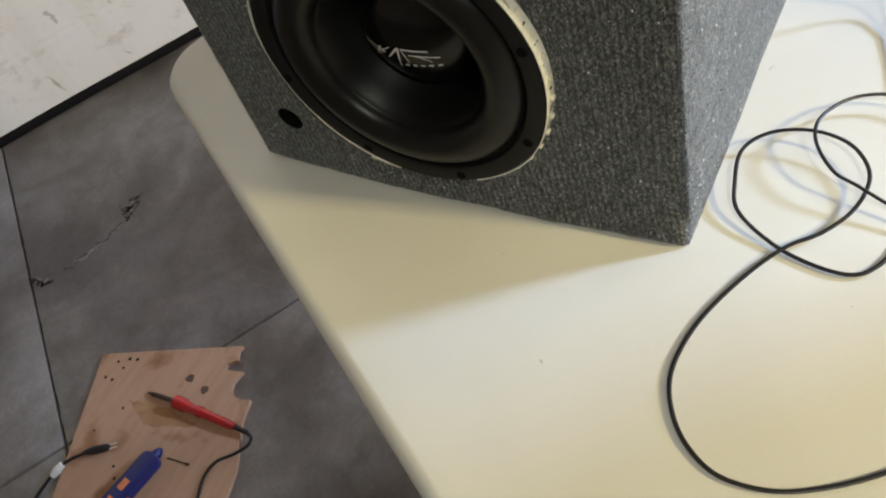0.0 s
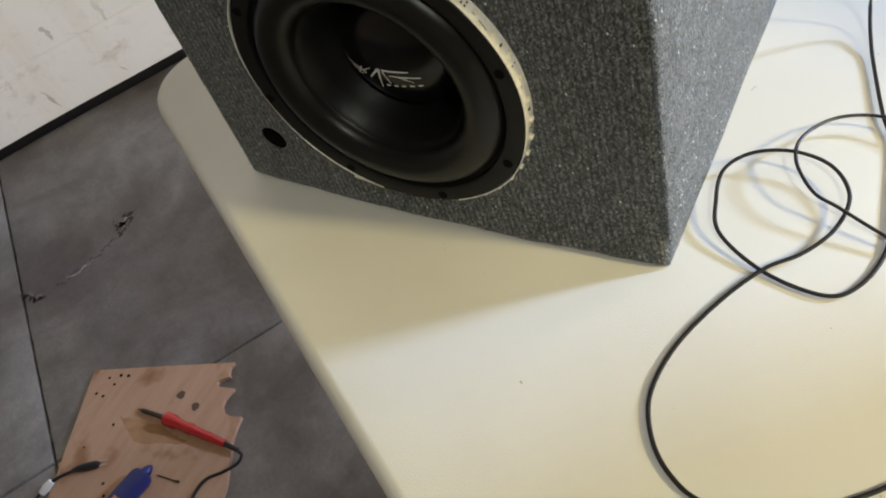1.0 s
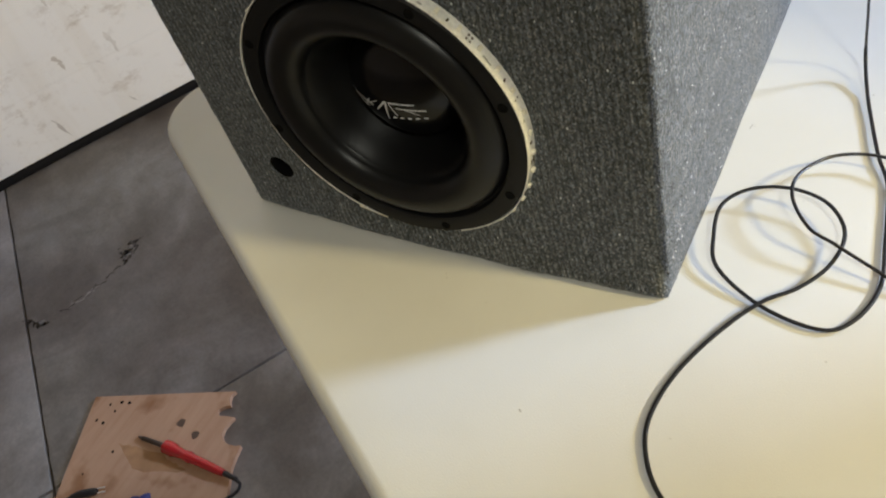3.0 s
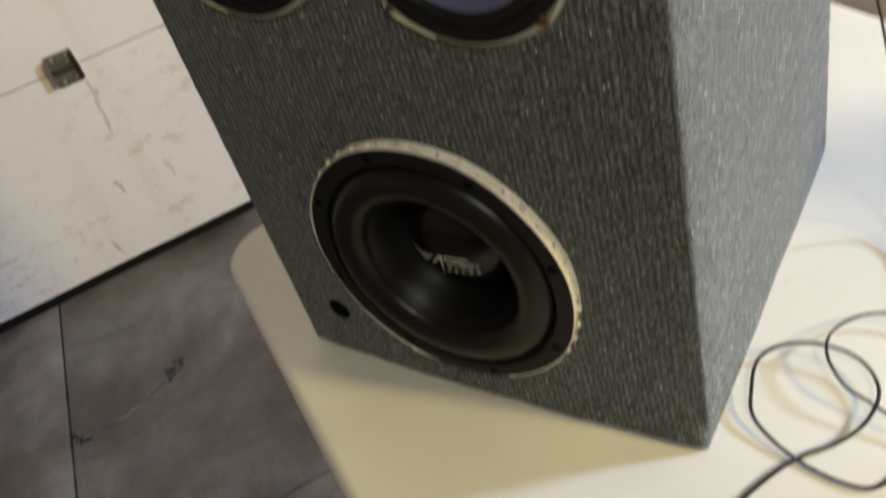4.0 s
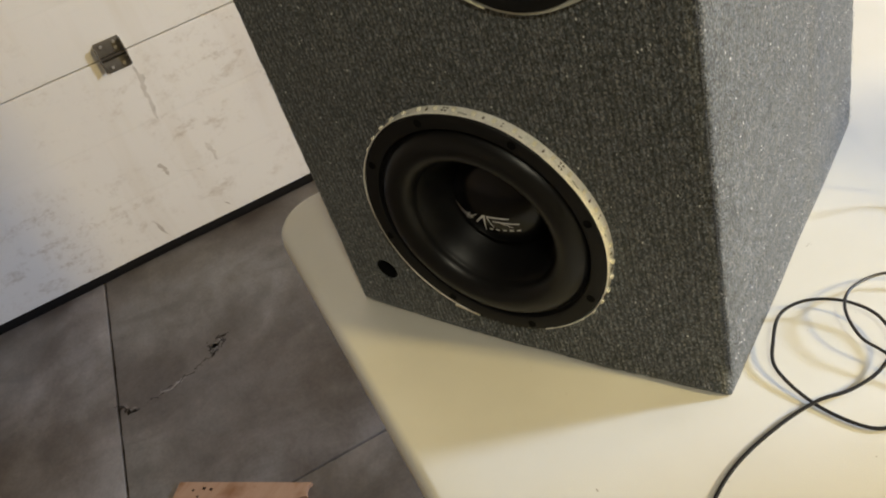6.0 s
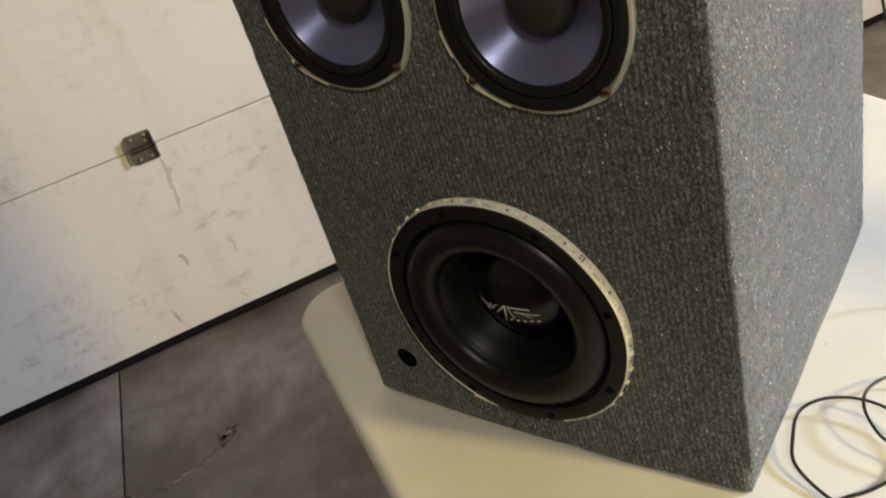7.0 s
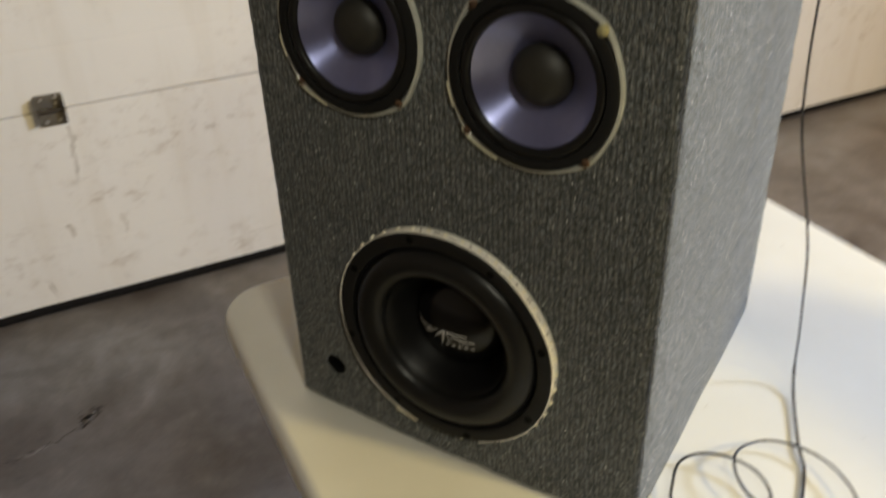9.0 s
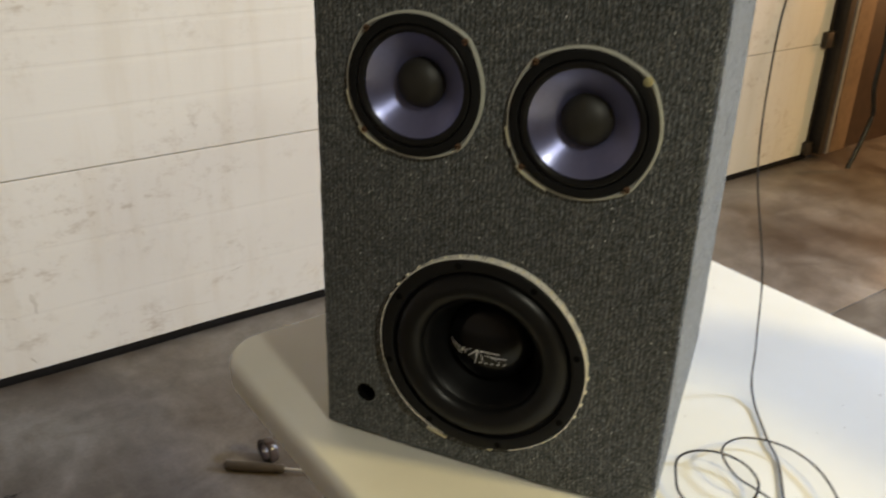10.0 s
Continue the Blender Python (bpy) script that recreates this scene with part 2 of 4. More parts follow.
GLINT = plain("pale_glint_and_glue", (0.74, 0.73, 0.58), 0.22, 0, 0.2)
RUST = plain("rusty_screw_head", (0.15, 0.09, 0.055), 0.55, 0.5, 0.4, 500, 0.3)
YELLOW = plain("yellow_glue_blob", (0.30, 0.28, 0.15), 0.35, 0, 0.2)
CORD = plain("black_vinyl_cord", (0.012, 0.012, 0.013), 0.36, 0, 0.15, 80)
SEAL = plain("black_seal_and_gap", (0.007, 0.006, 0.006), 0.8, 0, 0.3, 60, 0.2, 0.15)
STEEL = plain("grimy_galvanised_steel", (0.16, 0.145, 0.125), 0.5, 0.6, 0.35, 90, 0.2)
DARKSTEEL = plain("dark_oiled_steel", (0.045, 0.037, 0.030), 0.5, 0.5, 0.35, 60, 0.2)
GALV = plain("pale_galvanised_steel", (0.36, 0.36, 0.37), 0.4, 0.5, 0.2, 40, 0.1)
BOLT = plain("bright_bolt_head", (0.65, 0.63, 0.60), 0.3, 0.7, 0.1)
WOOD = plain("old_jamb_wood", (0.20, 0.130, 0.080), 0.65, 0, 0.25, 30, 0.3, 0.4, 0, 4)
BROWN = plain("dark_brown_panel", (0.045, 0.026, 0.017), 0.55, 0, 0.35, 22, 0.2, 0.4, 0, 3)
WALL = plain("plain_wall_paint", (0.36, 0.30, 0.23), 0.8, 0, 0.1, 40, 0.1)
CEILING = plain("plain_ceiling_paint", (0.42, 0.37, 0.30), 0.85, 0, 0.06, 40, 0.1)
CRACK = plain("dirt_in_cracks", (0.062, 0.051, 0.042), 0.9, 0, 0.3, 60)
DIRT = plain("dust_in_joints", (0.06, 0.052, 0.046), 0.9, 0, 0.4, 40)
LEG = plain("grey_painted_tube", (0.16, 0.16, 0.165), 0.4, 0.2, 0.1)
RED = plain("red_clear_plastic", (0.38, 0.010, 0.013), 0.25, 0, 0.15, 60, 0, 0.5, 0.5)
BLUE = plain("blue_tool_plastic", (0.017, 0.022, 0.12), 0.35, 0, 0.15, 60)
ORANGE = plain("orange_tool_plastic", (0.62, 0.20, 0.07), 0.4, 0, 0.1)
GLUE = plain("milky_glue_stick", (0.55, 0.55, 0.62), 0.3, 0, 0.1)
IRON = plain("heat_stained_steel", (0.075, 0.055, 0.045), 0.45, 0.7, 0.3, 200)
PAPER = plain("white_tape", (0.74, 0.73, 0.70), 0.6, 0, 0.1)
AMBER = plain("amber_handle_plastic", (0.06, 0.045, 0.03), 0.35, 0, 0.2)
GLOSSTAPE = plain("glossy_dark_tape", (0.05, 0.035, 0.03), 0.2, 0, 0.2)
HOLE = plain("hole_darkness", (0.003, 0.003, 0.003), 0.9, 0, 0.2, 60, 0, 0.1)
KNOT = plain("burn_mark", (0.09, 0.055, 0.035), 0.8, 0, 0.4, 300)


# ---- mesh helpers ----
def part(name, bm, mat, parent=None, label="", smooth=True, m=None):
    me = bpy.data.meshes.new(name)
    bmesh.ops.recalc_face_normals(bm, faces=bm.faces)
    bm.to_mesh(me)
    bm.free()
    if smooth:
        me.polygons.foreach_set("use_smooth", [True] * len(me.polygons))
        me.set_sharp_from_angle(angle=radians(38))
    me.materials.append(mat)
    ob = new(name, me)
    if parent:
        ob.parent = parent
    if m:
        ob.matrix_basis = m
    if label:
        ob["label"] = label
    return ob


def empty(name, m=None):
    ob = new(name)
    if m:
        ob.matrix_basis = m
    return ob


def box(bm, x0, x1, y0, y1, z0, z1, bevel=0.0):
    vs = [bm.verts.new(p) for p in ((x0, y0, z0), (x1, y0, z0), (x1, y1, z0), (x0, y1, z0), (x0, y0, z1), (x1, y0, z1), (x1, y1, z1), (x0, y1, z1))]
    fs = [bm.faces.new([vs[i] for i in f]) for f in ((3, 2, 1, 0), (4, 5, 6, 7), (0, 1, 5, 4), (1, 2, 6, 5), (2, 3, 7, 6), (3, 0, 4, 7))]
    if bevel:
        es = list({e for f in fs for e in f.edges})
        bmesh.ops.bevel(bm, geom=es, offset=bevel, segments=2, affect="EDGES", profile=0.6)
    return bm


def boxed(*a, bevel=0.0):
    return box(bmesh.new(), *a, bevel=bevel)


def loft(bm, loops, closed=True, cap0=False, cap1=False):
    rows = [[bm.verts.new(p) for p in lp] for lp in loops]
    for r0, r1 in zip(rows, rows[1:]):
        k = len(r0)
        for i in range(k if closed else k - 1):
            j = (i + 1) % k
            bm.faces.new((r0[i], r0[j], r1[j], r1[i]))
    if cap0:
        bm.faces.new(rows[0][::-1])
    if cap1:
        bm.faces.new(rows[-1])
    return rows


def turned(profile, n=96, cx=0.0, cz=0.0, squash=None):
    """A surface of revolution about an axis along y; profile rows are (radius, y)."""
    bm = bmesh.new()
    loops = []
    for r, y in profile:
        lp = []
        for i in range(n):
            a = 2 * math.pi * i / n
            k = squash(a, r) if squash else 1.0
            lp.append((cx + r * k * math.cos(a), y, cz + r * k * math.sin(a)))
        loops.append(lp)
    loft(bm, loops, cap1=profile[-1][0] < 0.002)
    return bm


def smooth_points(pts, k=8):
    """Catmull-Rom through the points."""
    ps = [Vector(p) for p in pts]
    ps = [2 * ps[0] - ps[1]] + ps + [2 * ps[-1] - ps[-2]]
    out = []
    for a, b, c, d in zip(ps, ps[1:], ps[2:], ps[3:]):
        for i in range(k):
            t = i / k
            out.append(0.5 * (2 * b + (c - a) * t + (2 * a - 5 * b + 4 * c - d) * t * t + (3 * b - a - 3 * c + d) * t ** 3))
    out.append(ps[-2])
    return out


def tube(pts, r, n=10, k=8, flat=1.0, bm=None, radii=None):
    """A round (or flattened) cord along a smooth line."""
    bm = bm or bmesh.new()
    ps = smooth_points(pts, k) if k else [Vector(p) for p in pts]
    side = Vector((0, 0, 1))
    loops = []
    for i, p in enumerate(ps):
        d = (ps[min(i + 1, len(ps) - 1)] - ps[max(i - 1, 0)]).normalized()
        u = d.cross(side)
        if u.length < 0.2:
            u = d.cross(Vector((1, 0, 0)))
        u.normalize()
        w = u.cross(d).normalized()
        rr = r if radii is None else radii[min(i, len(radii) - 1)]
        loops.append([p + rr * (u * math.cos(2 * math.pi * j / n) * flat + w * math.sin(2 * math.pi * j / n)) for j in range(n)])
    loft(bm, loops, cap0=True, cap1=True)
    return bm


def rounded_rect(x0, x1, y0, y1, r, n=8):
    out = []
    for cx, cy, a0 in ((x1 - r, y1 - r, 0), (x0 + r, y1 - r, 90), (x0 + r, y0 + r, 180), (x1 - r, y0 + r, 270)):
        for i in range(n + 1):
            a = radians(a0 + 90 * i / n)
            out.append((cx + r * math.cos(a), cy + r * math.sin(a)))
    return out


# ---- the room ----
def structure(ob, label, category):
    return tagged(ob, label, category, kind="structure")


A_DOOR = -1.495               # the plane of the garage door, in the room's own axes
C0, C1 = -1.46, 3.365          # the door's two ends
floor = structure(part("floor", boxed(-1.7, 4.4, -3.2, 5.6, FLOOR - 0.12, FLOOR - 0.008), DIRT, m=ROOM), "grey stained concrete garage floor with saw-cut joints", "floor")


def joint(a):
    """The long saw cut runs slightly askew."""
    return -0.483 - 0.057 * (a + 1.525)


def slab(a0, a1, low, high):
    """A poured slab with worn, uneven arrises along its joints."""
    bm = bmesh.new()
    loops = []
    for i, z, rough in ((0.0025, FLOOR - 0.05, 0), (0.0025, FLOOR - 0.004, 0.0012), (0.0032, FLOOR - 0.0008, 0.002), (0.0045, FLOOR, 0.003)):
        x0, x1, n = a0 + i, a1 - i, 90

        def worn(x, y):
            return rough * max(-0.6, noise.noise(Vector((x * 28, y * 28, 2.0))) + 0.6 * noise.noise(Vector((x * 90, y * 90, 5.0))))
        lp = [(x, low(x) + i + worn(x, low(x)), z) for x in np.linspace(x0, x1, n)[:-1]]
        lp += [(x1 - worn(x1, y), y, z) for y in np.linspace(low(x1) + i, high(x1) - i, n)[:-1]]
        lp += [(x, high(x) - i - worn(x, high(x)), z) for x in np.linspace(x1, x0, n)[:-1]]
        lp += [(x0 + worn(x0, y), y, z) for y in np.linspace(high(x0) - i, low(x0) + i, n)[:-1]]
        loops.append([tuple(float(v) for v in p) for p in lp])
    loft(bm, loops, cap1=True)
    return part("slab", bm, CONCRETE, floor)


for a0, a1 in ((-1.7, -0.525), (-0.525, 2.2), (2.2, 4.4)):
    for low, high in ((lambda a: -3.2, joint), (joint, lambda a: 5.6)):
        slab(a0, a1, low, high)


def jagged(name, pts, w, seed, mat=None, lift=0.0006, label="dark irregular crack in the concrete floor"):
    """A crack in the floor: an uneven dark ribbon that widens and narrows."""
    rnd = random.Random(seed)
    ps = []
    for (x0, y0), (x1, y1) in zip(pts, pts[1:]):
        for i in range(7):
            t = i / 7
            ps.append((x0 + (x1 - x0) * t + rnd.uniform(-1, 1) * 0.008, y0 + (y1 - y0) * t + rnd.uniform(-1, 1) * 0.008))
    bm = bmesh.new()
    left, right = [], []
    for i, (x, y) in enumerate(ps):
        k = w * rnd.uniform(0.25, 1.3) * min(1, 0.2 + i / 4, 0.2 + (len(ps) - 1 - i) / 4)
        left.append((x - k, y + k * 0.6, FLOOR + lift))
        right.append((x + k, y - k * 0.6, FLOOR + lift))
    loft(bm, [left, right], closed=False)
    return structure(part(name, bm, mat or CRACK, smooth=False), label, "crack")


jagged("floor_crack", [(-1.108, 0.098), (-1.085, 0.094), (-1.060, 0.097), (-1.046, 0.110)], 0.0045, 4)
jagged("floor_crack", [(-1.046, 0.125), (-1.021, 0.168), (-0.999, 0.229), (-0.991, 0.271), (-0.988, 0.297)], 0.0018, 5)
jagged("floor_crack", [(-1.028, 0.325), (-1.006, 0.312), (-0.982, 0.298), (-0.986, 0.330), (-1.000, 0.372)], 0.0026, 9)
jagged("floor_crack", [(-1.016, 0.332), (-1.010, 0.352), (-1.000, 0.368)], 0.0016, 11)
CHIP = plain("pale_chipped_concrete", (0.27, 0.245, 0.22), 0.85, 0, 0.35, 80, 0.3)
for k, (pts, w) in enumerate(((((-1.012, 0.322), (-1.000, 0.318), (-0.994, 0.330), (-1.000, 0.352)), 0.0055), (((-1.090, 0.103), (-1.066, 0.104), (-1.052, 0.114)), 0.004), (((-1.030, 0.160), (-1.010, 0.200), (-1.002, 0.240)), 0.0022))):
    jagged("floor_chip", pts, w, 20 + k, CHIP, 0.0004, "pale chipped edge of a floor crack")
structure(part("ceiling", boxed(-1.7, 4.4, -3.2, 5.6, CEIL, CEIL + 0.1), CEILING, m=ROOM), "plain pale garage ceiling", "ceiling")
structure(part("wall_south", boxed(-1.7, 4.4, -3.3, -3.2, FLOOR, CEIL), WALL, m=ROOM), "plain tan painted wall", "wall")
structure(part("wall_east", boxed(4.4, 4.5, -3.2, 5.6, FLOOR, CEIL), WALL, m=ROOM), "plain tan painted wall", "wall")
structure(part("wall_north", boxed(-1.7, 4.4, 5.6, 5.7, FLOOR, CEIL), BROWN, m=ROOM), "dark brown boarded wall", "wall")
structure(part("wall_west", boxed(-1.7, A_DOOR, C1 + 0.316, 5.6, FLOOR, CEIL), BROWN, m=ROOM), "dark brown boarded wall beside the garage door", "wall")
structure(part("wall_west", boxed(-1.7, A_DOOR, -3.2, C0 - 0.05, FLOOR, CEIL), WALL, m=ROOM), "plain tan wall beside the garage door", "wall")
structure(part("door_header", boxed(-1.7, A_DOOR - 0.004, C0 - 0.05, C1 + 0.316, FLOOR + 2.2, CEIL), WALL, m=ROOM), "plain wall above the garage door", "wall")

# unseen low wall added to keep the cool lamp off part of the table
structure(part("cool_lamp_blocker", boxed(0.65, 2.2, 0.80, 0.90, FLOOR, 0.40), WALL, m=ROOM), "plain tan low blocker added to shade part of the table", "wall")

# the sectional garage door, seen from inside
garage_door = tagged(empty("garage_door", ROOM @ pose(A_DOOR, (C0 + C1) / 2, FLOOR)), "dirty white sectional garage door with black bottom seal", "garage door", kind="structure")
HALF = (C1 - C0) / 2
SEAM = 0.553
for k in range(4):
    z0, z1 = (0.0245 if k == 0 else SEAM * k + 0.0015), SEAM * (k + 1) - 0.0015
    prof = [(-0.045, z0), (-0.0015, z0), (0, z0 + 0.0015)]
    for g in ((0.185, 0.36) if k == 0 else (0.15, 0.265, 0.35, 0.46)):
        z = SEAM * k + g
        prof += [(0, z - 0.010), (-0.0004, z - 0.004), (-0.0004, z + 0.002), (0.0002, z + 0.006)]
    prof += [(0, z1 - 0.0015), (-0.0015, z1), (-0.045, z1)]
    bm = bmesh.new()
    loft(bm, [[(a, c, z) for a, z in prof] for c in (-HALF, HALF)], cap0=True, cap1=True)
    part("door_section", bm, DOOR, garage_door, smooth=False)
seal = bmesh.new()
loft(seal, [[(a, c, z + 0.0016 * math.sin(c * 9)) for a, z in ((-0.045, 0.001), (0.003, 0.001), (0.006, 0.010), (0.004, 0.020), (0.002, 0.026), (-0.045, 0.026))] for c in np.linspace(-HALF, HALF, 60)], cap0=True, cap1=True)
part("bottom_seal", seal, SEAL, garage_door, "black rubber bottom seal")


def door_hinge(c, z):
    """A stamped steel hinge across a seam: two leaves, a barrel and bolts."""
    h = part("hinge", box(box(bmesh.new(), 0.001, 0.004, -0.031, 0.031, 0.006, 0.041, 0.001), 0.001, 0.004, -0.029, 0.029, -0.038, -0.004, 0.001), STEEL, garage_door, "grimy steel door hinge", m=pose(0, c, z))
    sides = box(box(bmesh.new(), 0.002, 0.022, -0.033, -0.030, -0.030, 0.036, 0.0008), 0.002, 0.022, 0.030, 0.033, -0.030, 0.036, 0.0008)
    part("flange", sides, STEEL, h)
    part("barrel", tube([(0.009, -0.034, 0.001), (0.009, 0, 0.001), (0.009, 0.034, 0.001)], 0.006, 10, 2), DARKSTEEL, h)
    for y, q in ((-0.017, 0.030), (0.016, 0.031), (-0.014, -0.026), (0.015, -0.026), (0.014, 0.017)):
        part("bolt", turned_x(0.0042, 0.003, y, q), BOLT, h)
    return h


def turned_x(r, t, y, z, x=0.004):
    bm = bmesh.new()
    ring = [(r * math.cos(radians(a)), r * math.sin(radians(a))) for a in range(0, 360, 45)]
    loft(bm, [[(x, y + p, z + q) for p, q in ring], [(x + t, y + p * 0.9, z + q * 0.9) for p, q in ring]], cap0=True, cap1=True)
    return bm


MID_C = (C0 + C1) / 2
SCUFF = plain("grey_rubbed_dirt", (0.44, 0.40, 0.355), 0.7, 0, 0.25, 50)
FAINT = plain("faint_rubbed_dirt", (0.56, 0.525, 0.485), 0.7, 0, 0.2, 50)


def scuff(pts, w, mat, seed):
    """A thin dirty scrape on the paint, uneven along its length."""
    rnd = random.Random(seed)
    ps = [(a0 + (a1 - a0) * k / 5 + rnd.uniform(-1, 1) * 0.004, z0 + (z1 - z0) * k / 5 + rnd.uniform(-1, 1) * 0.004) for (a0, z0), (a1, z1) in zip(pts, pts[1:]) for k in range(5)]
    bm = bmesh.new()
    rows = []
    for k, (q, z) in enumerate(ps):
        ww = w * rnd.uniform(0.3, 1.2) * min(1.0, 0.15 + k / 3, 0.15 + (len(ps) - 1 - k) / 3)
        rows.append([(0.0007, q - MID_C - ww, z - FLOOR + 0.4 * ww), (0.0007, q - MID_C + ww, z - FLOOR - 0.4 * ww)])
    loft(bm, rows, closed=False)
    part("scuff_mark", bm, mat, garage_door, smooth=False)


for k, (pts, w, mat) in enumerate((
        (((-0.137, -0.230), (-0.137, -0.279), (-0.144, -0.334), (-0.146, -0.391)), 0.007, FAINT),
        (((-0.072, -0.492), (-0.066, -0.517), (-0.065, -0.562)), 0.007, FAINT),
        (((-0.204, -0.488), (-0.197, -0.509), (-0.191, -0.537)), 0.008, SCUFF),
        (((-0.172, -0.531), (-0.120, -0.552), (-0.103, -0.572)), 0.005, FAINT),
        (((-0.456, -0.545), (-0.410, -0.576)), 0.005, FAINT),
        (((-0.291, -0.632), (-0.271, -0.705)), 0.008, SCUFF),
        (((-0.097, -0.672), (-0.087, -0.705)), 0.005, SCUFF),
        (((0.44, -0.572), (0.54, -0.560)), 0.004, FAINT),
        (((0.195, -0.640), (0.30, -0.645), (0.444, -0.649)), 0.004, FAINT))):
    scuff(pts, w, mat, 60 + k)
door_hinge(-0.167 - MID_C, SEAM)
door_hinge(1.62 - MID_C, SEAM)
door_hinge(-0.167 - MID_C, 2 * SEAM)

# the end of the door: roller hinge, bottom bracket, track and jamb
roller = part("roller_hinge", boxed(0.001, 0.03, -0.035, 0.03, -0.025, 0.045, bevel=0.004), DARKSTEEL, garage_door, "dark steel roller hinge", m=pose(0, HALF - 0.03, SEAM + 0.01))
part("bracket", boxed(0.001, 0.03, -0.02, 0.035, 0.03, 0.09, bevel=0.004), DARKSTEEL, garage_door, "dark steel bottom bracket", m=pose(0, HALF - 0.03, 0))
part("end_stile", boxed(0.0005, 0.004, -0.02, 0.0, 0.04, 2.2), DARKSTEEL, garage_door, "dark end stile", m=pose(0, HALF, 0))
track = tagged(empty("door_track", ROOM @ pose(A_DOOR, C1 + 0.06, FLOOR)), "dark steel vertical garage door track", "track", kind="structure")
part("channel", box(box(boxed(-0.01, 0.05, -0.035, -0.029, 0.03, 2.3, bevel=0.001), -0.01, -0.004, -0.029, 0.03, 0.03, 2.3, 0.001), 0.046, 0.052, -0.035, 0.01, 0.03, 2.3, 0.001), DARKSTEEL, track)
part("flag_angle", boxed(-0.01, 0.046, 0.034, 0.056, 0.02, 2.3, bevel=0.001), GALV, track, "pale galvanised angle")
jamb = structure(part("trim", boxed(-0.2, 0.012, 0, 0.13, 0.0, 2.3, bevel=0.003), WOOD, m=ROOM @ pose(A_DOOR, C1 + 0.185, FLOOR)), "old tan wooden door jamb", "door jamb")
# the shaded gap between track and jamb, put in as a near-black strip
structure(part("trim", boxed(-0.2, -0.02, 0, 0.085, 0.0, 2.3), SEAL, m=ROOM @ pose(A_DOOR, C1 + 0.09, FLOOR)), "near-black strip standing for the shaded gap beside the door", "weather strip")

# ---- folding table ----
table = tagged(empty("folding_table", ROOM), "off-white moulded plastic folding table", "table")
bm = bmesh.new()
loops = [[(x, y, z) for x, y in rounded_rect(-0.221 + i, 1.613 - i, -0.042 + i, 0.70 - i, 0.058 - i, 10)]
         for i, z in ((0.030, -0.040), (0.008, -0.044), (0.001, -0.038), (0, -0.024), (0, -0.013), (0.0015, -0.006), (0.005, -0.0018), (0.011, 0))]
loft(bm, loops, cap0=True, cap1=True)
part("tabletop", bm, TABLE, table)
for a in (0.14, 1.26):
    for c in (0.06, 0.60):
        part("leg", tube([(a, c, -0.042), (a, c, -0.4), (a, c, FLOOR + 0.002)], 0.0125, 12, 2), LEG, table, "grey steel leg")
    part("crossbar", tube([(a, 0.06, -0.45), (a, 0.33, -0.45), (a, 0.60, -0.45)], 0.0105, 10, 2), LEG, table)

# ---- speaker cabinet ----
W, D, H = 0.350, 0.358, 0.62
SUB, SUB_R = (0.1712, 0.1302), 0.1027
MIDS = ((0.0975, 0.3835), (0.2475, 0.3695))
PORT = (0.0455, 0.0505)
cabinet = tagged(empty("speaker_cabinet"), "grey carpeted speaker cabinet with three drivers", "speaker")


def carpet_body():
    bm = bmesh.new()
    rnd = random.Random(3)
    r = 0.008

    def ring(inset, y, rough):
        out = []
        x0, x1, z0, z1 = inset - 0.003, W - inset, inset, H - inset
        for (ax, az), (bx, bz), n in (((x0, z0), (x1, z0), 90), ((x1, z0), (x1, z1), 150), ((x1, z1), (x0, z1), 60), ((x0, z1), (x0, z0), 150)):
            for i in range(n):
                t = i / n
                j = rough * noise.noise(Vector((ax + (bx - ax) * t, y, az + (bz - az) * t)) * 55) + rough * 0.6 * rnd.uniform(-1, 1)
                px, pz = ax + (bx - ax) * t, az + (bz - az) * t
                sag = 0.0
                if y < 0.01 and pz < 0.03:
                    sag = (0.007 * px / W + 0.0065 * math.sin(math.pi * min(1, max(0, px / W))) ** 0.7 + 0.0016 * noise.noise(Vector((px * 22, 3, 1)))) * (1 - pz / 0.03)
                out.append((px + (j if az != bz else 0), y - sag, max(0.0003, az + (bz - az) * t + (j if az == bz else 0))))
        return out

    def arc(k):
        a = radians(90 * k / 4)
        return r * (1 - math.sin(a)), r * (1 - math.cos(a))

    loops = [ring(arc(k)[0] + 0.0003, arc(k)[1], 0.0007) for k in range(5)]
    loops += [ring(0, y, 0.0007) for y in np.linspace(0.05, D - 0.05, 5)]
    loops += [ring(arc(k)[0] + 0.0003, D - arc(k)[1], 0.0007) for k in range(4, -1, -1)]
    rows = loft(bm, loops, cap1=True)
    front = [bm.edges.get((rows[0][i], rows[0][(i + 1) % len(rows[0])])) for i in range(len(rows[0]))]
    for (cx, cz), rr, n, deep in ((SUB, 0.0955, 96, 0.02), (MIDS[0], 0.057, 64, 0.02), (MIDS[1], 0.057, 64, 0.02), (PORT, 0.0115, 28, 0.05)):
        lps = [[(cx + q * math.cos(2 * math.pi * i / n), y, cz + q * math.sin(2 * math.pi * i / n)) for i in range(n)] for q, y in ((rr, 0), (rr - 0.001, 0.0025), (rr - 0.001, deep))]
        hr = loft(bm, lps)
        front += [bm.edges.get((hr[0][i], hr[0][(i + 1) % n])) for i in range(n)]
    bmesh.ops.triangle_fill(bm, edges=front, use_beauty=True)
    return bm


part("cabinet_body", carpet_body(), CARPET, cabinet, "grey ribbed speaker carpet")
bm = turned([(0.0112, 0.0012), (0.0100, 0.0022), (0.0096, 0.03), (0.0005, 0.031)], 28, *PORT)
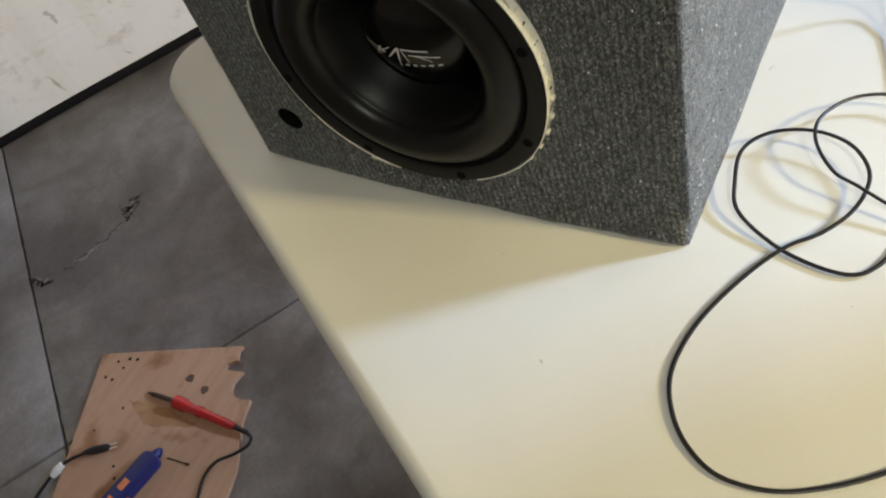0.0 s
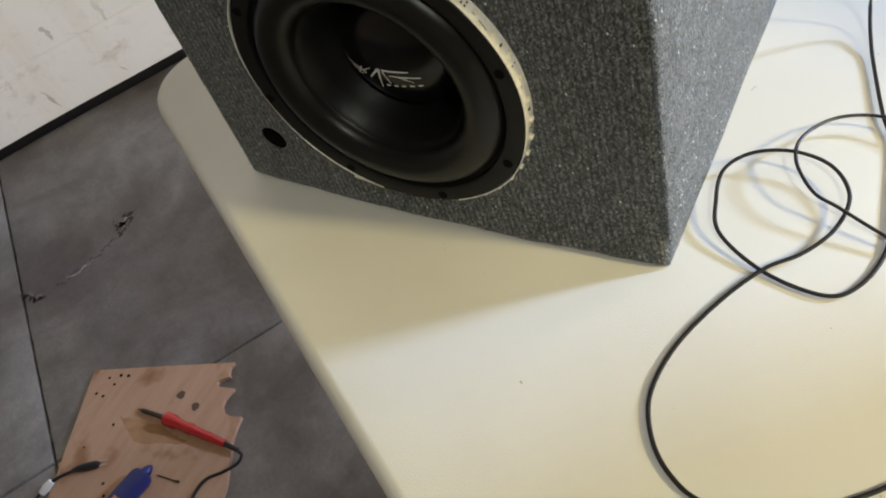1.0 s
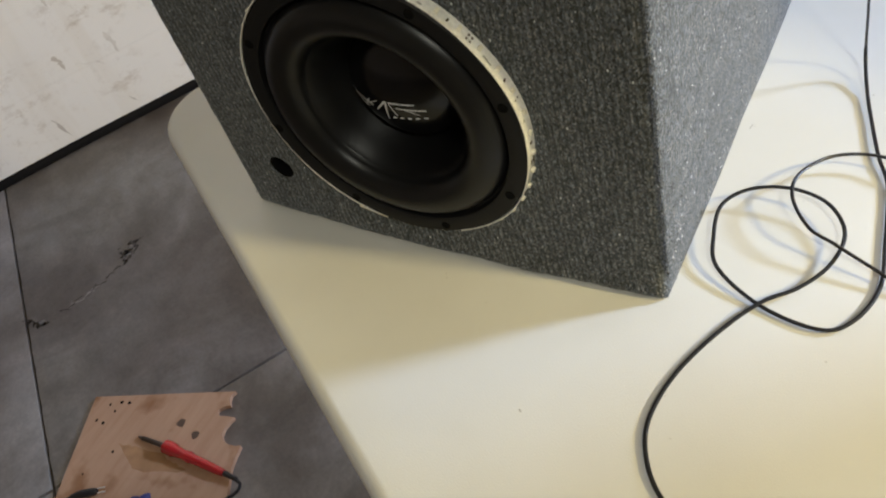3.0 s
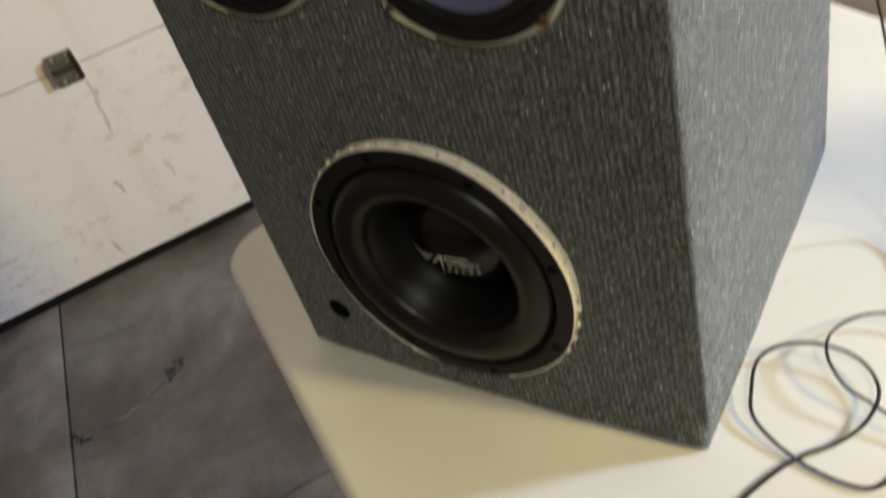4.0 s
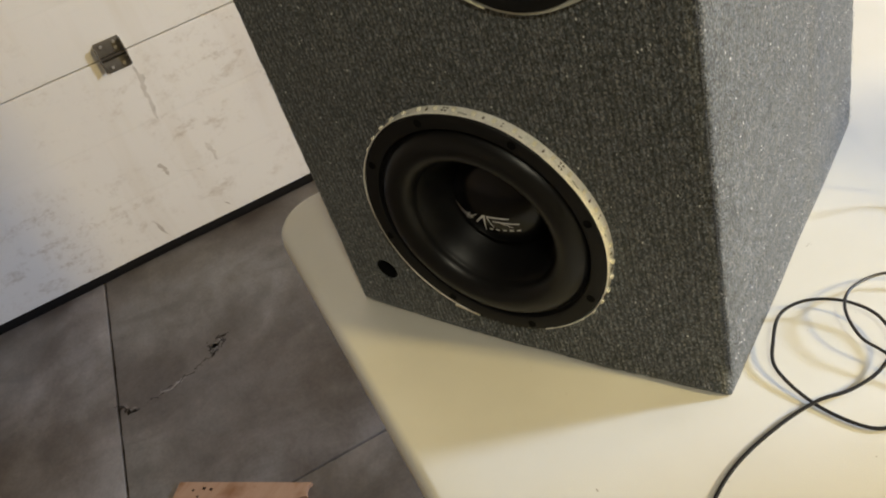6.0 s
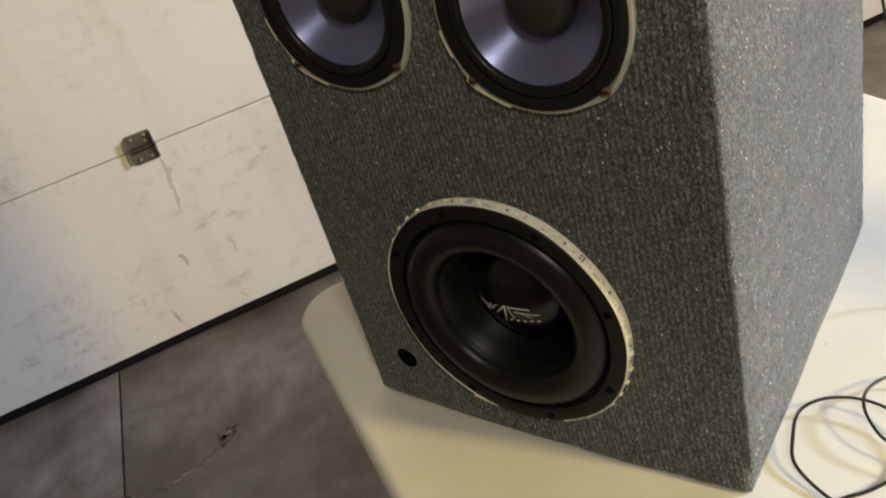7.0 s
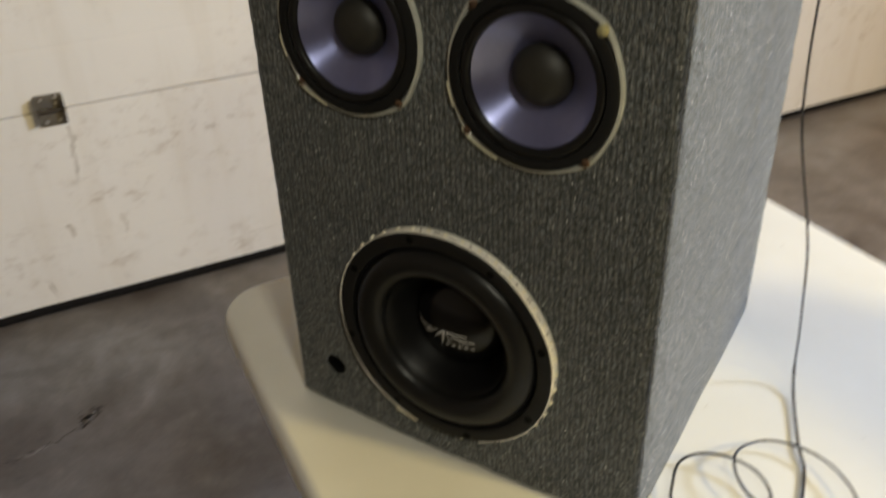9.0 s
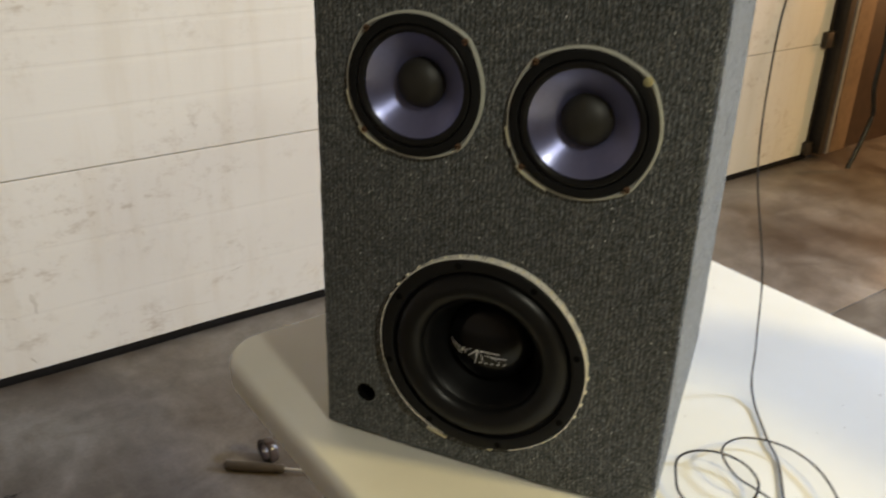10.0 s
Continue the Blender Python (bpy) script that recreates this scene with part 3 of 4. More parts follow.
part("port_lining", bm, HOLE, cabinet, "dark round cable hole")



def carpet_fuzz():
    """Short loose fibres that stand off the carpet on the sides that face the room."""
    rnd = random.Random(21)
    holes = ((*SUB, 0.109), (*MIDS[0], 0.071), (*MIDS[1], 0.071), (*PORT, 0.013))
    verts, faces = [], []

    def fibre(p, nrm, length, width):
        d = Vector((rnd.gauss(0, 1), rnd.gauss(0, 1), rnd.gauss(0, 1))) + nrm * rnd.uniform(0.2, 0.9)
        if d.dot(nrm) < 0:
            d -= 2 * d.dot(nrm) * nrm
        d = d.normalized() * length
        w = d.cross(nrm + Vector((0.1, 0.2, 0.3))).normalized() * width
        k = len(verts)
        bend = nrm * length * 0.15
        verts.extend((p - w, p + w, p + d * 0.6 + w * 0.7 + bend, p + d * 0.6 - w * 0.7 + bend, p + d))
        faces.extend(((k, k + 1, k + 2, k + 3), (k + 3, k + 2, k + 4)))

    for i in range(26000):
        x, z = rnd.uniform(0.001, W - 0.001), rnd.uniform(0.001, 0.52)
        if any(math.hypot(x - a, z - b) < r for a, b, r in holes):
            continue
        fibre(Vector((x, 0.0008, z)), Vector((0, -1, 0)), rnd.uniform(0.0007, 0.0018), 0.00018)
    for i in range(20000):
        fibre(Vector((W - 0.0006, rnd.uniform(0.002, D - 0.002), rnd.uniform(0.001, 0.52))), Vector((1, 0, 0)), rnd.uniform(0.0007, 0.0018), 0.00018)
    for i in range(5000):
        fibre(Vector((0.0006, rnd.uniform(0.002, 0.05), rnd.uniform(0.001, 0.52))), Vector((-1, 0, 0)), rnd.uniform(0.001, 0.0026), 0.0002)
        fibre(Vector((W - 0.002, 0.002, rnd.uniform(0.001, 0.52))), Vector((0.7, -0.7, 0)), rnd.uniform(0.001, 0.0028), 0.0002)
    me = bpy.data.meshes.new("carpet_fuzz")
    me.from_pydata(verts, [], faces)
    me.materials.append(PILE)
    ob = new("carpet_fuzz", me)
    ob.parent = cabinet
    return tagged(ob, "loose grey and white carpet fibres", kind="stuff")


carpet_fuzz()

# subwoofer
sub = part("subwoofer", turned([(SUB_R - 0.012, 0.012), (SUB_R, 0.0005), (SUB_R, -0.0085), (SUB_R - 0.0012, -0.0098), (SUB_R - 0.011, -0.0102), (SUB_R - 0.0125, -0.0092), (SUB_R - 0.013, -0.004), (SUB_R - 0.016, -0.002)], 128), BLACK_METAL, cabinet, "black subwoofer frame", m=pose(SUB[0], 0, SUB[1]))
rim, inner = 0.0880, 0.0600
roll = [(rim + 0.003, -0.001)]
for i in range(15):
    a = math.pi * i / 14
    roll.append(((rim + inner) / 2 + (rim - inner) / 2 * math.cos(a), -0.002 - 0.0125 * math.sin(a)))
roll.append((inner - 0.003, 0.001))
part("surround", turned(roll, 128), RUBBER, sub, "thick black rubber surround")
part("cone", turned([(inner - 0.001, -0.002), (inner - 0.004, 0.0015), (0.053, 0.012), (0.048, 0.023), (0.044, 0.032), (0.038, 0.036)], 128), CONE, sub, "deep black cone")
CAP_R, CAP_Y, CAP_H = 0.044, 0.030, 0.021
cap = [(CAP_R * math.cos(radians(a)), CAP_Y - CAP_H * math.sin(radians(a))) for a in np.linspace(0, 89, 14)]
part("dust_cap", turned([(CAP_R + 0.001, CAP_Y + 0.002)] + cap, 64), CAP, sub, "glossy black dust cap")
for i in range(8):
    a = radians(22.5 + 45 * i - 8)
    q = SUB_R - 0.0062
    part("bolt_hole", turned([(0.0034, -0.0101), (0.0030, -0.0107), (0.0024, -0.0104), (0.0003, -0.0102)], 12, q * math.cos(a), q * math.sin(a)), HOLE, sub)


def cap_y(x, z):
    q = min(1.0, math.hypot(x, z) / CAP_R)
    return CAP_Y - CAP_H * math.sqrt(max(0, 1 - q * q)) - 0.0004


def printed(name, shapes, parent):
    """Flat slanted marks printed on the dust cap."""
    bm = bmesh.new()
    for (x0, z0), (x1, z1), w0, w1 in shapes:
        x0, x1, z0, z1 = x0 * 1.15 - 0.006, x1 * 1.15 - 0.006, z0 * 1.0 - 0.006, z1 * 1.0 - 0.006
        rows = []
        for t in np.linspace(0, 1, 5):
            x, z, w = x0 + (x1 - x0) * t, z0 + (z1 - z0) * t, (w0 + (w1 - w0) * t) * 0.38
            dx, dz = x1 - x0, z1 - z0
            ln = math.hypot(dx, dz)
            px, pz = -dz / ln * w, dx / ln * w
            rows.append([(x + px, cap_y(x + px, z + pz), z + pz), (x - px, cap_y(x - px, z - pz), z - pz)])
        loft(bm, rows, closed=False)
    return part(name, bm, PRINT, parent, "silver printed emblem", smooth=False)


MARKS = [((-0.030, 0.004), (-0.012, -0.003), 0.0016, 0.0026), ((-0.028, 0.000), (-0.016, -0.006), 0.0012, 0.0018), ((-0.014, 0.002), (-0.020, -0.007), 0.0018, 0.0010), ((-0.015, -0.002), (-0.007, 0.003), 0.0014, 0.0008),
         ((-0.010, -0.006), (-0.002, 0.003), 0.0012, 0.0024), ((-0.001, 0.004), (-0.004, -0.014), 0.0030, 0.0006), ((0.001, 0.002), (0.004, -0.008), 0.0014, 0.0010), ((0.001, 0.003), (0.018, 0.003), 0.0020, 0.0014), ((0.005, -0.001), (0.024, -0.002), 0.0012, 0.0016), ((0.010, -0.001), (0.019, -0.006), 0.0014, 0.0006)]
MARKS += [((0.000 + 0.0052 * i, -0.0105 + 0.0004 * i), (0.0026 + 0.0052 * i, -0.0105 + 0.0004 * i), 0.0020, 0.0020) for i in range(5)]
printed("emblem", MARKS, sub)

# LED tape round the subwoofer's rim, with a gap at the bottom
A0, A1 = radians(-70), radians(251)
loops = []
for i in range(161):
    a = A0 + (A1 - A0) * i / 160
    q = SUB_R + 0.0004 + 0.0004 * math.sin(a * 7)
    w = 0.0095 + 0.0006 * math.sin(a * 3 + 1)
    loops.append([(q * math.cos(a), 0.0, q * math.sin(a)), ((q + 0.0007) * math.cos(a), 0.0, (q + 0.0007) * math.sin(a)), ((q + 0.0007) * math.cos(a), -w, (q + 0.0007) * math.sin(a)), (q * math.cos(a), -w, q * math.sin(a))])
bm = bmesh.new()
loft(bm, loops, cap0=True, cap1=True)
tape = part("led_tape", bm, STRIP, cabinet, "cream unlit LED tape", m=pose(SUB[0], 0, SUB[1]))
NLED = 38
chip = box(bmesh.new(), 0.0008, 0.0031, -0.0062, -0.0032, -0.0013, 0.0013, 0.0003)
dots = bmesh.new()
for dy in (-0.0068, -0.0038):
    for dz in (-0.0013, 0.0013):
        box(dots, 0.0008, 0.0011, dy, dy + 0.0013, dz - 0.0007, dz + 0.0007)
resistor = box(bmesh.new(), 0.0008, 0.0014, -0.0064, -0.0040, -0.0006, 0.0006)
trace = box(bmesh.new(), 0.0008, 0.0010, -0.0072, -0.0060, -0.0035, 0.0035)
TRACE = plain("grey_printed_trace", (0.36, 0.35, 0.31), 0.5)
kinds = (("solder_pad", dots, COPPER), ("resistor", resistor, COPPER), ("trace", trace, TRACE))
made = {}


def on_tape(name, bm, mat, m):
    """One piece on the tape; alike pieces share a mesh."""
    if name not in made:
        made[name] = part(name, bm, mat, tape, m=m).data
        return
    ob = new(name, made[name])
    ob.parent = tape
    ob.matrix_basis = m


for i in range(NLED):
    a = A0 + (A1 - A0) * (i + 0.5) / NLED
    m = pose(SUB_R * math.cos(a), 0, SUB_R * math.sin(a), 0, -math.degrees(a), 0)
    on_tape("led", chip, LED, m)
    name, bm, mat = kinds[i % 3]
    on_tape(name, bm, mat, m @ pose(0, 0, 0.0078))
bm = box(bmesh.new(), -0.013, 0.010, -0.0016, 0.0004, -0.0022, 0.0022, 0.0004)
part("tape_end", bm, LED, tape, "loose white tape end", m=pose(-0.041, -0.0045, -0.1015, 28, 22, 6))
part("glue_blob", turned([(0.006, 0.0), (0.005, -0.002), (0.003, -0.0035), (0.0005, -0.004)], 14, 0.014, -SUB_R - 0.003), GLINT, tape, "clear hot-glue blob")


def midrange(cx, cz, turn, blob):
    """A midrange driver: a frame with four screw tabs, foam gasket, metallised cone and cap."""
    def tabs(a, r):
        k = math.cos(2 * (a - radians(45 + turn))) ** 2
        return 1.0 + (0.035 * k ** 6 - 0.012 * (1 - k) if r > 0.060 else 0)
    mid = part("midrange_driver", turned([(0.058, 0.006), (0.0655, 0.0004), (0.0655, -0.0026), (0.0650, -0.0036), (0.0632, -0.0040), (0.0624, -0.0030), (0.0590, 0.004)], 120, squash=tabs), FRAME, cabinet, "greyed plastic driver frame", m=pose(cx, 0, cz - 0.001) @ Matrix.Diagonal((1.0, 1, 1.0, 1)))
    part("gasket", turned([(0.0628, -0.0028), (0.0618, -0.0052), (0.0590, -0.0062), (0.0545, -0.0062), (0.0535, -0.003)], 96), FOAM, mid)
    part("surround", turned([(0.0537, -0.003)] + [(0.0500 + 0.0036 * math.cos(math.pi * i / 8), -0.003 - 0.0034 * math.sin(math.pi * i / 8)) for i in range(9)] + [(0.0462, -0.002)], 96), RUBBER, mid)
    part("cone", turned([(0.0466, -0.0022), (0.0455, -0.001), (0.040, 0.0035), (0.032, 0.0095), (0.0240, 0.0145), (0.0215, 0.0160)], 128), MIDCONE, mid, "shiny violet metallised cone")
    dome = [(0.0225 * math.cos(radians(q)), 0.0150 - 0.0150 * math.sin(radians(q))) for q in np.linspace(0, 89, 12)]
    part("dust_cap", turned([(0.0228, 0.017)] + dome, 64), MIDCAP, mid, "dark dome dust cap")
    for i in range(4):
        a = radians(45 + turn + 90 * i)
        x, z = 0.0640 * math.cos(a), 0.0640 * math.sin(a)
        s = part("screw", turned([(0.0030, -0.0038), (0.0028, -0.0056), (0.0012, -0.0062), (0.0002, -0.0060)], 14, x, z), RUST, mid, "rusty screw")
        part("slot", boxed(x - 0.0022, x + 0.0022, -0.0066, -0.0060, z - 0.0004, z + 0.0004), HOLE, s)
    # pale strips paint the glints on the glossy frame's rim
    for lo, hi in ((188, 204), (218, 247)):
        lp = [[((0.0656 * tabs(radians(q), 0.0655) + dr) * math.cos(radians(q)), y, (0.0656 * tabs(radians(q), 0.0655) + dr) * math.sin(radians(q))) for dr, y in ((0, 0.0), (0.0009, 0.0), (0.0009, -0.0037), (-0.0008, -0.0041))] for q in np.linspace(lo, hi, 24)]
        bm = bmesh.new()
        loft(bm, lp, cap0=True, cap1=True)
        part("edge_glint", bm, GLINT, mid, "pale strip standing for a glint on the frame edge")
    if blob:
        a = radians(45 + turn)
        part("glue_blob", turned([(0.0042, -0.003), (0.0036, -0.0062), (0.002, -0.0072), (0.0004, -0.0074)], 12, 0.064 * math.cos(a), 0.064 * math.sin(a)), YELLOW, mid, "yellowish glue blob")
    return mid


midrange(*MIDS[0], -2, False)
midrange(*MIDS[1], -4, True)

# ---- cords on the table ----
Z = 0.0022


def cord(name, pts, r, label, flat=1.0):
    return tagged(part(name, tube(pts, r, 10, 10, flat), CORD), label, "cable")


# the cord hangs from above
HANG = [(0.458, 0.2945, 1.5), (0.428, 0.2795, 1.1), (0.406, 0.2645, 0.8), (0.39, 0.2525, 0.58), (0.382, 0.2475, 0.46), (0.379, 0.2465, 0.42), (0.379, 0.2455, 0.352), (0.382, 0.2455, 0.293), (0.388, 0.2455, 0.251), (0.404, 0.2475, 0.181), (0.411, 0.2485, 0.141), (0.416, 0.2505, 0.084), (0.4185, 0.2505, 0.055), (0.421, 0.249, 0.016), (0.427, 0.226, 0.005), (0.434, 0.2, 0.003)]
LOOP = [(0.447, 0.156, 0.003), (0.458, 0.127, Z), (0.465, 0.076, Z), (0.468, 0.039, Z), (0.458, 0.010, Z), (0.441, -0.001, Z), (0.405, 0.007, Z), (0.373, 0.027, 0.006), (0.364, 0.051, 0.009), (0.362, 0.077, 0.011), (0.376, 0.095, 0.012), (0.401, 0.101, 0.013), (0.426, 0.095, 0.011), (0.441, 0.074, 0.009),
        (0.438, 0.048, 0.006), (0.424, 0.025, 0.005), (0.405, 0.007, 0.0048), (0.386, -0.023, 0.003), (0.371, -0.060, Z), (0.367, -0.095, Z), (0.376, -0.121, Z), (0.392, -0.139, Z), (0.413, -0.148, Z), (0.445, -0.143, Z), (0.485, -0.117, Z), (0.53, -0.07, Z), (0.60, 0.0, Z), (0.70, 0.03, Z)]
cord("power_cable", HANG + LOOP, 0.00105, "long black twin cord hanging down and coiled on the table", 1.35)
LOOP2 = [(0.58, -0.16, Z), (0.55, -0.06, Z), (0.534, 0.0, 0.004), (0.522, 0.050, 0.007), (0.512, 0.086, 0.009), (0.497, 0.117, 0.010), (0.474, 0.139, 0.010), (0.446, 0.147, 0.010), (0.420, 0.138, 0.012), (0.404, 0.113, 0.0155), (0.405, 0.090, 0.016), (0.420, 0.068, 0.014), (0.437, 0.060, 0.012), (0.461, 0.050, 0.008), (0.486, 0.041, 0.004), (0.53, 0.032, Z), (0.60, 0.05, Z)]
cord("thin_cable", LOOP2, 0.00105, "thin black cord looped on the table", 1.2)

# ---- tools on the floor ----
TOP = FLOOR + 0.009


def torn_board():
    outline = [(-0.785, 0.003), (-0.70, 0.036), (-0.60, 0.075), (-0.514, 0.108), (-0.517, 0.098), (-0.513, 0.088), (-0.505, 0.08), (-0.515, 0.074), (-0.522, 0.066), (-0.521, 0.06), (-0.511, 0.056), (-0.496, 0.06), (-0.482, 0.063), (-0.485, 0.052),
               (-0.487, 0.039), (-0.483, 0.026), (-0.473, 0.017), (-0.459, 0.015), (-0.446, 0.017), (-0.436, 0.021), (-0.432, 0.0), (-0.426, -0.02), (-0.415, -0.039), (-0.397, -0.072), (-0.384, -0.097), (-0.36, -0.19), (-0.34, -0.225), (-0.48, -0.275), (-0.645, -0.335), (-0.679, -0.251), (-0.73, -0.13)]
    cx, cy = -0.56, -0.1
    bm = bmesh.new()
    loft(bm, [[(x - cx, y - cy, z) for x, y in outline] for z in (0.0005, 0.008, 0.009)], cap0=True, cap1=True)
    return tagged(part("plywood_board", bm, PLY, m=pose(cx, cy, FLOOR), smooth=False), "torn plywood scrap with drilled holes on the floor", "board")


board = torn_board()


def spot(name, x, y, r, mat, seed):
    rnd = random.Random(seed)
    bm = bmesh.new()
    ring = [(x + 0.56 + r * rnd.uniform(0.75, 1.2) * math.cos(k * math.pi / 6), y + 0.1 + r * rnd.uniform(0.75, 1.2) * math.sin(k * math.pi / 6)) for k in range(12)]
    loft(bm, [[(p, q, 0.0085) for p, q in ring], [(p, q, 0.0094) for p, q in ring]], cap1=True)
    return part(name, bm, mat, board)


for k, (x, y, r) in enumerate(((-0.742, 0.0, 0.0025), (-0.722, 0.012, 0.0035), (-0.706, 0.016, 0.0035), (-0.722, -0.008, 0.0025), (-0.745, -0.036, 0.003), (-0.728, -0.036, 0.003), (-0.665, -0.075, 0.0025), (-0.605, -0.17, 0.003), (-0.588, -0.187, 0.003), (-0.69, -0.13, 0.002))):
    spot("drill_hole", x, y, r, HOLE, k)
for k, (x, y, r) in enumerate(((-0.575, 0.018, 0.009), (-0.532, 0.008, 0.008))):
    spot("burn_mark", x, y, r, KNOT, 40 + k)

STAIN = plain("scorched_wood", (0.315, 0.175, 0.085), 0.75, 0, 0.3, 40, 0, 0.3, 0, 14)


def scorch(corners):
    """A flat brown scorch with a ragged outline."""
    rnd = random.Random(17)
    bm = bmesh.new()
    ring = [(x0 + (x1 - x0) * k / 4 + 0.56 + rnd.uniform(-1, 1) * 0.003, y0 + (y1 - y0) * k / 4 + 0.1 + rnd.uniform(-1, 1) * 0.003) for (x0, y0), (x1, y1) in zip(corners, corners[1:] + corners[:1]) for k in range(4)]
    loft(bm, [[(p, q, 0.0085) for p, q in ring], [(p, q, 0.0092) for p, q in ring]], cap1=True)
    return part("scorch_stain", bm, STAIN, board)


scorch([(-0.666, -0.059), (-0.626, -0.049), (-0.565, -0.046), (-0.54, -0.049), (-0.503, -0.055), (-0.518, -0.065), (-0.6, -0.089), (-0.622, -0.078)])

# soldering iron: lies on the board
iron = tagged(empty("soldering_iron"), "red-handled soldering iron lying on the plywood scrap", "soldering iron")


def along(p, q, rows, n=18):
    """A turned body from p to q; rows are (share of the length, radius)."""
    p, q = Vector(p), Vector(q)
    d = q - p
    u = d.normalized().cross(Vector((0, 0, 1))).normalized()
    w = u.cross(d.normalized())
    bm = bmesh.new()
    loft(bm, [[p + d * t + r * (u * math.cos(2 * math.pi * k / n) + w * math.sin(2 * math.pi * k / n)) for k in range(n)] for t, r in rows], cap0=True, cap1=True)
    return bm


P0, P1, P2, P3 = Vector((-0.634, -0.034, TOP + 0.004)), Vector((-0.563, -0.033, TOP + 0.012)), Vector((-0.424, -0.035, TOP + 0.011)), Vector((-0.398, -0.036, TOP + 0.009))
part("tip", along(P0, P1, [(0, 0.0008), (0.05, 0.0022), (0.16, 0.0030), (0.18, 0.0042), (1, 0.0046)]), IRON, iron, "heat-stained steel tip")
part("handle", along(P1, P2, [(0, 0.008), (0.02, 0.0125), (0.16, 0.0125), (0.20, 0.0100), (0.34, 0.0085), (0.44, 0.0105), (0.48, 0.0085), (0.9, 0.0075), (1, 0.0060)]), RED, iron, "clear red plastic handle")
part("strain_relief", along(P2, P3, [(0, 0.005), (1, 0.0038)]), CORD, iron)
part("cord", tube([P3 - Vector((0.006, 0, 0)), P3 + Vector((0.010, -0.004, -0.002)), (-0.386, -0.055, TOP + 0.006), (-0.402, -0.075, TOP + 0.004), (-0.425, -0.098, TOP + 0.003), (-0.428, -0.13, TOP + 0.003), (-0.415, -0.165, TOP + 0.003), (-0.40, -0.21, TOP + 0.003), (-0.43, -0.26, TOP + 0.003)], 0.0028, 8, 8), CORD, iron)

# hot-glue gun
gun = tagged(empty("glue_gun", pose(-0.543, -0.182, TOP, 0, 0, 79)), "blue hot-glue gun with orange trigger on the plywood", "glue gun")
bm = bmesh.new()
loft(bm, [[(x, y * k, 0.011 + 0.0105 * s) for x, y in rounded_rect(-0.075, 0.055, -0.021, 0.021, 0.014, 6)] for k, s in ((0.55, -1), (0.9, -0.75), (1, 0), (0.9, 0.75), (0.55, 1))], cap0=True, cap1=True)
part("body", bm, BLUE, gun)
part("nozzle", along((0.050, 0, 0.011), (0.070, 0, 0.011), [(0, 0.0095), (0.4, 0.009), (0.8, 0.006), (1, 0.002)]), BLUE, gun)
part("sticker", boxed(0.030, 0.046, -0.012, 0.0, 0.0185, 0.0208, bevel=0.001), PAPER, gun, "white sticker")
bm = bmesh.new()
loft(bm, [[(x, y, z) for x, y in rounded_rect(-0.075, -0.040, -0.10, -0.01, 0.012, 5)] for z in (0.002, 0.019)], cap0=True, cap1=True)
part("grip", bm, BLUE, gun)
part("trigger", boxed(-0.034, -0.020, -0.048, -0.018, 0.005, 0.018, bevel=0.003), ORANGE, gun)
for x in (-0.01, -0.045):
    part("badge", boxed(x - 0.010, x + 0.010, -0.006, 0.008, 0.0195, 0.0222, bevel=0.001), ORANGE, gun)
part("glue_stick", along((-0.074, 0, 0.011), (-0.12, 0, 0.011), [(0, 0.0055), (1, 0.0055)]), GLUE, gun, "milky glue stick")
tagged(part("metal_pin", along((-0.515, -0.122, TOP + 0.002), (-0.470, -0.118, TOP + 0.002), [(0, 0.0012), (0.85, 0.0012), (0.86, 0.0022), (1, 0.0022)], 8), IRON), "thin grey metal pin on the plywood", "pin")

